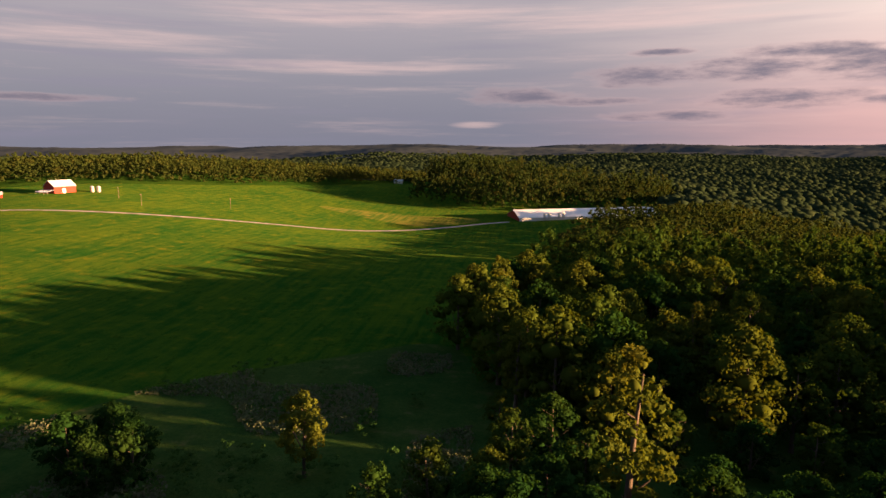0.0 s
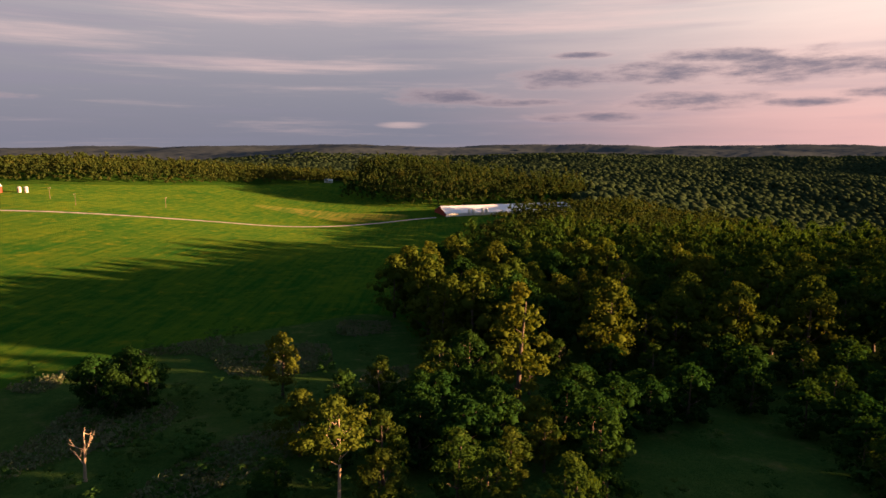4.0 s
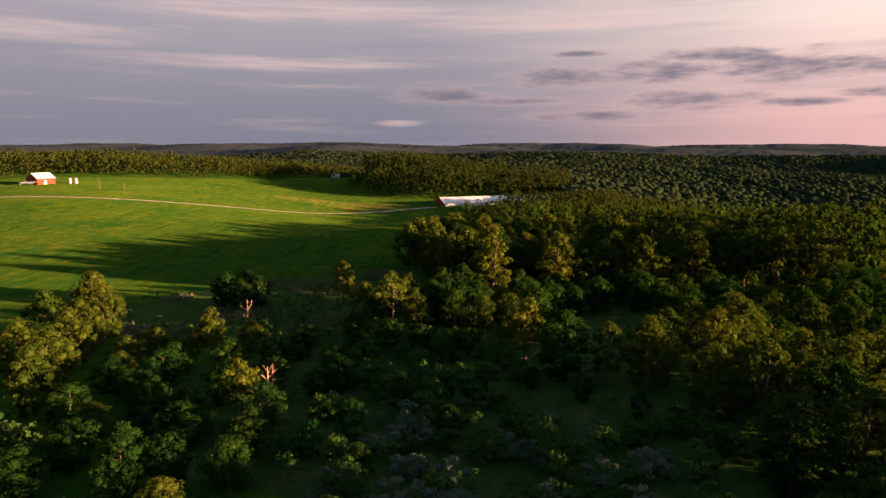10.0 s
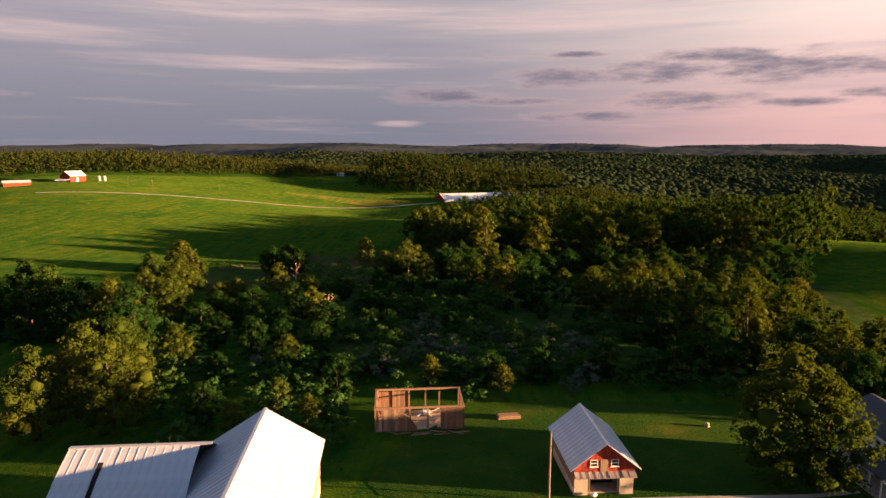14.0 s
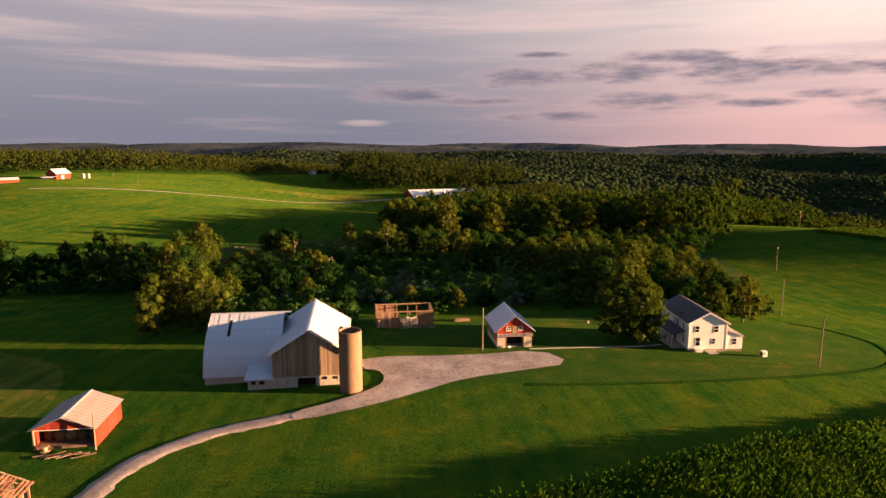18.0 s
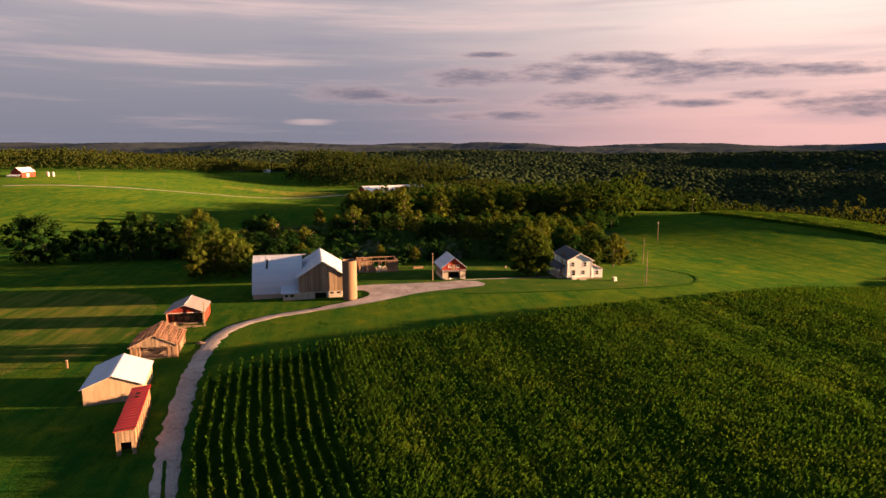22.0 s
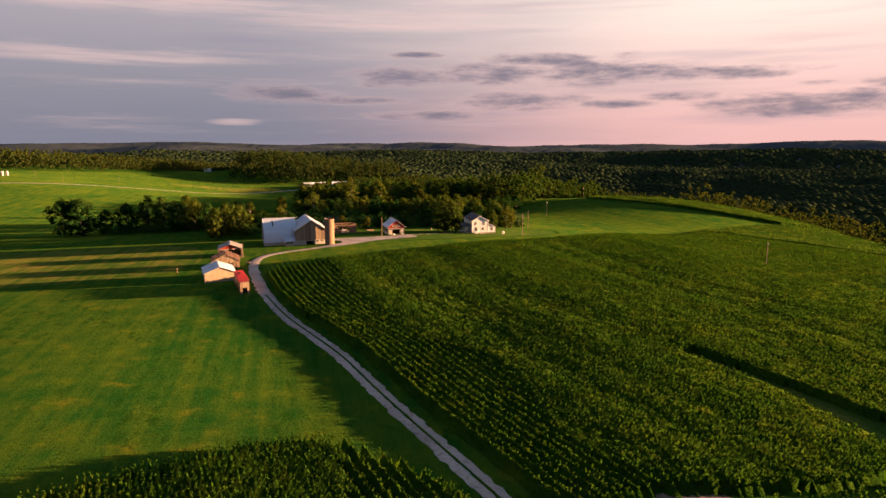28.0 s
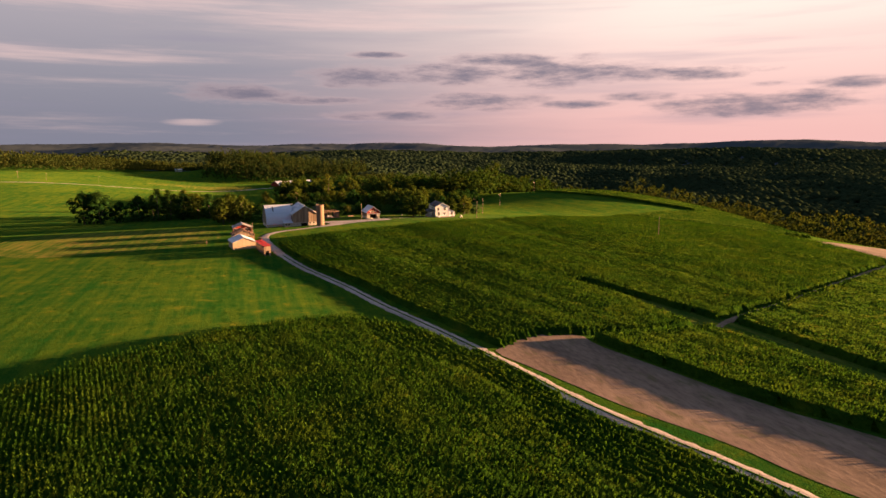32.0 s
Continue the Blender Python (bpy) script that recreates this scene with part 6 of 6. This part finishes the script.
    bmesh.ops.create_cone(bm, cap_ends=True, segments=18, radius1=0.4, radius2=0.4, depth=1.0, matrix=Matrix.Translation((0, 0, 0.42)) @ Matrix.Rotation(radians(90), 4, "Y"))
    part("drum", bm, WHITE_TRIM, q)
    q = thing("timber_pile", 22.2, 44.6, high(22.2, 44.6), 8, "low stack of pale sawn timber on the grass", "timber")
    for i in range(5):
        for j in range(3):
            boxes("timber", [(-1.8 + 0.1 * j, 1.8 - 0.07 * i, -0.6 + 0.26 * i - 0.02 * j, -0.37 + 0.26 * i - 0.02 * j, 0.2 * j, 0.18 + 0.2 * j)], BRIGHT_BOARD, q)


ruin()


# ---- red barn, low shed, tanks and long poultry barn across the valley ----
def far_barn():
    x, y = -363, 585
    ob = thing("red_barn", x, y, high(x, y) - 0.3, 74, "bright red gabled barn with a pale metal roof", "barn")
    rnd = random.Random(2)
    L, W, ev, rg = 19.0, 13.0, 6.2, 10.8
    bm = bmesh.new()
    board_wall(bm, lambda u, d, z: (u, -d, z), 0, L, -1.5, lambda u: ev, [(7, 10, 0.4, 4.2)], width=0.8, rnd=rnd)
    part("side_wall", bm, ORANGE_BOARD, ob)
    boxes("door", [(7, 10, 0.0, 0.05, -0.5, 4.2)], WHITE_TRIM, ob)
    bm = bmesh.new()
    board_wall(bm, lambda u, d, z: (-d, u, z), 0, W, -1.5, gable(rg, ev, W / 2, W / 2), width=0.8, rnd=rnd)
    part("gable_wall", bm, RED_BOARD, ob)
    bm = bmesh.new()
    board_wall(bm, lambda u, d, z: (L + d, u, z), 0, W, -1.5, gable(rg, ev, W / 2, W / 2), width=0.8, rnd=rnd)
    board_wall(bm, lambda u, d, z: (u, W + d, z), 0, L, -1.5, lambda u: ev, width=0.8, rnd=rnd)
    part("rear_wall", bm, RED_BOARD, ob)
    sheet_roof(ob, (-0.6, -0.7, 5.8), (L + 0.6, -0.7, 5.8), (L + 0.6, W / 2, rg + 0.2), (-0.6, W / 2, rg + 0.2), ROOF_TIN, 2.0)
    sheet_roof(ob, (L + 0.6, W + 0.7, 5.8), (-0.6, W + 0.7, 5.8), (-0.6, W / 2, rg + 0.2), (L + 0.6, W / 2, rg + 0.2), ROOF_TIN, 2.0)
    sheet_roof(ob, (-7, W + 1, 1.9), (-7, -1, 1.9), (-0.1, -1, 3.4), (-0.1, W + 1, 3.4), ROOF_TIN, 2.0, name="lean_to_sheet")
    for k in range(4):
        boxes("lean_to_post", [(-6.6, -6.3, -0.5 + k * 4.5, -0.2 + k * 4.5, -2, 1.95)], BOARD, ob)
    for i, (dx, dy) in enumerate(((16, 24), (20.5, 26))):
        t = thing("grain_tank", x + dx, y + dy, high(x + dx, y + dy), 0, "small pale round grain tank beside the red barn", "tank", "tanks by the red barn")
        bm = bmesh.new()
        bmesh.ops.create_cone(bm, cap_ends=True, segments=18, radius1=1.6, radius2=1.6, depth=4.4, matrix=Matrix.Translation((0, 0, 2.2)))
        part("body", bm, RUST_TIN, t)
        bm = bmesh.new()
        bmesh.ops.create_cone(bm, cap_ends=True, segments=18, radius1=1.85, radius2=0.2, depth=0.9, matrix=Matrix.Translation((0, 0, 4.85)))
        part("cap", bm, ROOF_TIN, t)
    lx, ly = -392, 548
    ob = thing("low_red_shed", lx, ly, high(lx, ly), 40, "long low red shed with a whitish roof", "shed")
    bm = bmesh.new()
    board_wall(bm, front(0), -11, 11, -1.5, lambda u: 3.0, width=1.0, rnd=rnd)
    part("long_wall", bm, ORANGE_BOARD, ob)
    bm = bmesh.new()
    board_wall(bm, rear(9), -11, 11, -1.5, lambda u: 3.0, width=1.0, rnd=rnd)
    part("long_wall", bm, ORANGE_BOARD, ob)
    bm = bmesh.new()
    board_wall(bm, right(11), 0, 9, -1.5, gable(4.9, 3.0, 4.5, 4.5), width=0.9, rnd=rnd)
    board_wall(bm, lambda u, d, z: (-11 - d, u, z), 0, 9, -1.5, gable(4.9, 3.0, 4.5, 4.5), width=0.9, rnd=rnd)
    part("end_wall", bm, ORANGE_BOARD, ob)
    sheet_roof(ob, (-11.5, -0.5, 2.8), (11.5, -0.5, 2.8), (11.5, 4.5, 5.0), (-11.5, 4.5, 5.0), ROOF_TIN, 2.0)
    sheet_roof(ob, (11.5, 9.5, 2.8), (-11.5, 9.5, 2.8), (-11.5, 4.5, 5.0), (11.5, 4.5, 5.0), ROOF_TIN, 2.0)


def poultry_barn():
    x, y, z, turn = 14.2, 668, -25.9, 18
    ob = thing("poultry_barn", x, y, z, turn, "long low poultry barn with white metal roof and red ends", "barn")
    L, W, ev, rg = 140, 36, 2.2, 7.6
    bm = bmesh.new()
    board_wall(bm, lambda u, d, z: (-d, u, z), 0, W, -3, gable(rg, ev, W / 2, W / 2), width=0.9)
    part("end_wall", bm, RED_BOARD, ob)
    bm = bmesh.new()
    board_wall(bm, lambda u, d, z: (L + d, u, z), 0, W, -3, gable(rg, ev, W / 2, W / 2), width=0.9)
    part("end_wall", bm, RED_BOARD, ob)
    bm = bmesh.new()
    board_wall(bm, lambda u, d, z: (u, -d, z), 0, L, -3, lambda u: ev, width=1.5)
    part("long_wall", bm, WHITE_TRIM, ob)
    bm = bmesh.new()
    board_wall(bm, lambda u, d, z: (u, W + d, z), 0, L, -3, lambda u: ev, width=1.5)
    part("long_wall", bm, WHITE_TRIM, ob)
    sheet_roof(ob, (-0.5, -0.8, 2.1), (L + 0.5, -0.8, 2.1), (L + 0.5, W / 2, rg + 0.1), (-0.5, W / 2, rg + 0.1), WHITE_TIN, 3.0)
    sheet_roof(ob, (L + 0.5, W + 0.8, 2.1), (-0.5, W + 0.8, 2.1), (-0.5, W / 2, rg + 0.1), (L + 0.5, W / 2, rg + 0.1), WHITE_TIN, 3.0)
    for u in (22.5, 26.5, 36, 40):
        a = radians(turn)
        px, py = x + u * math.cos(a) + 2.6 * math.sin(a), y + u * math.sin(a) - 2.6 * math.cos(a)
        t = thing("feed_bin", px, py, high(px, py), 0, "white funnel-bottomed feed bin beside the long barn", "feed bin", "feed bins")
        for n, r1, r2, z0, z1 in (("body", 1.35, 1.35, 3.2, 6.2), ("cone", 0.3, 1.35, 1.2, 3.2), ("cap", 1.35, 0.25, 6.2, 7.1)):
            bm = bmesh.new()
            bmesh.ops.create_cone(bm, cap_ends=True, segments=16, radius1=r1, radius2=r2, depth=z1 - z0, matrix=Matrix.Translation((0, 0, (z0 + z1) / 2)))
            part(n, bm, WHITE_TRIM, t)
        for a in range(4):
            cx, cy = 1.2 * math.cos(a * 1.571 + 0.8), 1.2 * math.sin(a * 1.571 + 0.8)
            boxes("leg", [(cx - 0.08, cx + 0.08, cy - 0.08, cy + 0.08, -2.5, 3.4)], TIN_RIB, t)


far_barn()
poultry_barn()
wx, wy = -157, 992
t = thing("white_cottage", wx, wy, high(wx, wy), 10, "small white cottage before the far tree line", "house")
boxes("wall", [(-6, 6, -3.5, 3.5, -1, 3.4)], WHITE, t)
bm = bmesh.new()
for s in (-1, 1):
    hexa(bm, [(-6.4, s * 4.1, 3.2), (6.4, s * 4.1, 3.2), (6.4, 0, 5.6), (-6.4, 0, 5.6), (-6.4, s * 4.1, 3.4), (6.4, s * 4.1, 3.4), (6.4, 0, 5.8), (-6.4, 0, 5.8)])
part("roof", bm, ROOF_TIN, t)
boxes("window", [(-3, -2, -3.56, -3.5, 1, 2.3), (1.5, 2.5, -3.56, -3.5, 1, 2.3)], GLASS, t)


# ---- poles, walk, bin, stump ----
pole(86.2, 8.3, 9.8, "plain grey-brown wooden pole standing in the lawn", False)
pole(107.9, 55.7, 9.9, "wooden utility pole at the field edge", False)
pole(24.3, 20.2, 8.7, "wooden utility pole beside the garage", False, 20)
pole(140, -79, 9.5, "wooden utility pole standing in the corn", True, 60)
pole(150, 128, 9.5, "distant wooden utility pole on the slope", True, 40)
pole(239, 253, 10.0, "distant utility pole on the hill crest", True, 40)
for x, y in ((-262, 545), (-215, 590), (-300, 575)):
    pole(x, y, 9.0, "distant utility pole on the far hill", True, 30, 0.12)
track("garden_walk", [(33.8, 20.4), (40, 20.8), (46.2, 21.1), (52, 21.3), (57.5, 21.8), (63, 23.2)], 1.1, CONCRETE, "narrow pale concrete walk across the lawn", 0.1, 0.0)
track("far_lane", [(-330, 478), (-299, 486), (-252, 497), (-188, 525), (-153, 541), (-114, 550), (-86, 570), (-49, 612), (-19, 648), (6, 664)], 5.5, GRAVEL, "pale gravel lane winding over the far field", 0.12)
patch("far_bare_patch", [(-110, 640), (-70, 610), (-45, 628), (-18, 668), (-30, 690), (-70, 680), (-130, 690), (-190, 690)], STUBBLE, "brownish slope by the far barn", "field", 0.1)
t = thing("heat_pump", 79.4, 15.1, high(79.4, 15.1), 15, "white boxy outdoor unit with dark slats on two sides", "machine")
boxes("case", [(-0.5, 0.5, -0.4, 0.4, 0.1, 1.15)], WHITE_TRIM, t)
for k in range(8):
    boxes("grille_slat", [(-0.56, -0.5, -0.36, 0.36, 0.2 + k * 0.11, 0.26 + k * 0.11)], BLACK, t)
for k in range(8):
    boxes("grille_slat", [(-0.45, 0.3, -0.45, -0.4, 0.2 + k * 0.11, 0.26 + k * 0.11)], BLACK, t)
boxes("base", [(-0.6, 0.6, -0.5, 0.5, -0.2, 0.1)], CONCRETE, t)
t = thing("stump", 51.9, 42.0, high(51.9, 42.0), 0, "low pale tree stump on the lawn", "stump")
v, f = tube([(0, 0, -0.2), (0, 0, 0.3), (0.02, 0, 0.55), (0.02, 0, 0.56)], [0.42, 0.34, 0.32, 0.01], 12)
o = new("wood", mesh_from("wood", v, f, DEAD_WOOD, True))
o.parent = t
t = thing("marker_post", -51, -43.8, high(-51, -43.8), 0, "short pale wooden post in the field", "post")
boxes("stake", [(-0.14, 0.14, -0.14, 0.14, -0.3, 1.5)], BRIGHT_BOARD, t)
boxes("cap", [(-0.17, 0.17, -0.17, 0.17, 1.5, 1.56)], BOARD, t)

# ---- corn ----
LANE = np.array(ROAD_LINE[2:16])


def lane_x(y):
    return np.interp(y, LANE[:, 1], LANE[:, 0])


def corn_field(name, poly, label, tall=2.4, blades=5, along_m=0.8, hole=None, seed=1, row=0.78, bend=1.0, wide=1.0, near=(-1, 22)):
    """Rows of corn that follow the lane: a ridged leaf mass, and on it arching blades that stand out one by one."""
    r = np.random.RandomState(seed)
    xs, ys = [p[0] for p in poly], [p[1] for p in poly]
    shift = (lambda v: bend * (lane_x(v) - lane_x(-100.0)))
    # drilled swaths, some taller than others
    bands = np.convolve(r.normal(0, 1, 900), np.ones(3) / 3, "same")
    lift = (lambda u, v: 0.085 * bands[(np.abs(u - min(xs) + 60) / 2.4).astype(int) % 900] + 0.11 * ripple(px_at(u, v), v * 0.5, 12, 9) + 0.06 * ripple(px_at(u, v), v, 30, 13))
    px_at = (lambda u, v: u + shift(v))
    # the leaf mass: crest, furrow, crest ...
    y = np.arange(min(ys) - 2, max(ys) + 2, 1.5)
    rows = np.arange(min(xs) - 45, max(xs) + 45, row / 2)
    U, V = np.meshgrid(rows, y, indexing="ij")
    px, py = U + shift(V), V + r.uniform(-0.4, 0.4, U.shape)
    ok = inside(px, py, poly)
    if hole:
        ok &= ~inside(px, py, hole)
    ok &= ripple(px, py, 5.5, seed + 4) > -2.2
    swell = 1 + lift(U, V)
    off = px - lane_x(py) + 5 * ripple(px, py, 11, 21)
    by_lane = (off > near[0]) & (off < near[1])
    k = np.arange(len(rows))[:, None]
    crest = np.where(by_lane, k % 4 == 0, k % 2 == 0)
    z = np.where(crest, tall * 0.76, tall * np.where(by_lane, 0.16, 0.42)) * swell + r.uniform(-0.22, 0.22, px.shape)
    z = np.where(ok, z, -0.6) + height(px, py)
    f = grid_faces(len(rows), len(y))
    f = f[ok.ravel()[f].sum(1) >= 2]
    used, inv = np.unique(f.ravel(), return_inverse=True)
    mass = np.stack([px, py, z], -1).reshape(-1, 3)[used], inv.reshape(-1, 4)
    # the blades
    y = np.arange(min(ys), max(ys), along_m)
    U, V = np.meshgrid(rows[::2], y, indexing="ij")
    px = U + shift(V) + r.normal(0, 0.07, U.shape)
    py = V + r.uniform(-0.4, 0.4, U.shape) * along_m
    ok = inside(px, py, poly)
    if hole:
        ok &= ~inside(px, py, hole)
    ok &= ripple(px, py, 5.5, seed + 4) > -2.15
    # wider drills beside the lane
    off = px - lane_x(py) + 5 * ripple(px, py, 11, 21)
    ok &= ~((off > near[0]) & (off < near[1])) | (np.arange(len(px))[:, None] % 2 == 0)
    rise = lift(U, V)[ok]
    px, py = px[ok], py[ok]
    n = len(px)
    base = np.stack([px, py, height(px, py)], 1)
    h = tall * (1 + rise + r.uniform(-0.12, 0.12, n))
    quads = []
    for b in range(blades):
        a = r.uniform(0, 6.283, n)
        out = np.stack([np.cos(a), np.sin(a), 0 * a], 1)
        side = np.stack([-np.sin(a), np.cos(a), 0 * a], 1)
        ln = (r.uniform(0.22, 0.54, n) * wide)[:, None]
        w = (r.uniform(0.07, 0.13, n) * wide)[:, None]
        lev = h * (1.0 - 0.22 * (b + r.uniform(0, 1, n)) / blades)
        p0 = base + np.stack([0 * a, 0 * a, lev - r.uniform(0.5, 0.8, n)], 1)
        p1 = base + out * ln * 0.5 + np.stack([0 * a, 0 * a, lev - 0.10], 1)
        p2 = base + out * ln + np.stack([0 * a, 0 * a, lev - r.uniform(0.15, 0.5, n)], 1)
        quads.append(np.stack([p0, p1 - side * w, p2, p1 + side * w], 1))
    q = np.concatenate(quads).reshape(-1, 3)
    v, f = joined([mass, (q, np.arange(len(q)).reshape(-1, 4))])
    me = mesh_from(name, v, f, CORN)
    me.materials.append(CORN_TOP)
    which = np.zeros(len(f), np.int32)
    which[:len(mass[1])] = 1
    me.polygons.foreach_set("material_index", which)
    return tagged(new(name, me), label, "corn", kind="stuff")


MAIN_CORN = [(-23.5, -57), (-20, -81), (-14, -103), (-7.6, -117), (-2.6, -130), (0.6, -143), (4.6, -162), (11, -188), (14.5, -198.5), (20, -194), (26, -191.5), (37, -193.5), (52, -195.5), (66, -193), (65, -168), (59.3, -147.5), (63.5, -146), (72, -172), (76.5, -189), (117, -173.5), (205, -135), (222, -62), (204, -22), (184, 20), (166, 2), (130, -3), (94, -14), (50, -27), (14, -38), (-8, -44), (-20, -52)]
corn_field("corn_field", MAIN_CORN, "wide field of tall green corn in curving rows", blades=4, along_m=0.72, row=0.84, wide=1.05)
corn_field("corn_block", [(-140, -235), (-75, -201), (-65, -189), (-40, -175), (-22, -169), (-11, -170), (-4, -178), (2, -187), (8, -205), (11.8, -223), (16, -240), (21.5, -252), (25.5, -266), (31, -290), (38, -330), (-140, -330)], "block of tall green corn beside the gravel lane", seed=2, blades=4, along_m=0.66, row=0.8, wide=0.95, near=(-16, 1))
corn_field("corn_strip", [(36, -197.5), (52, -198), (68.5, -196.5), (70.5, -211), (73, -240), (82, -278), (67, -278), (54.5, -250), (46.5, -235), (39.5, -211)], "narrow strip of green corn beside bare soil", seed=3, blades=4, along_m=0.75, row=0.86, tall=2.6, wide=0.95)
corn_field("far_corn", [(79.5, -192), (112, -178.5), (208, -139), (240, -190), (150, -260), (84, -260), (80.5, -203)], "block of green corn beyond a dark gap", seed=5, blades=3, along_m=1.2, row=1.0, wide=1.4)
corn_field("slope_corn", [(188, 23), (210, -5), (229, -52), (250, -60), (300, 10), (290, 50), (230, 40)], "strip of green corn on the slope", seed=6, blades=3, along_m=1.6, row=1.2, wide=1.8)
corn_field("crest_corn", [(222, 214), (226, 160), (246, 100), (272, 58), (330, 70), (310, 170), (270, 240)], "green corn strip along the hill crest", seed=7, blades=3, along_m=1.6, row=1.2, wide=1.8)
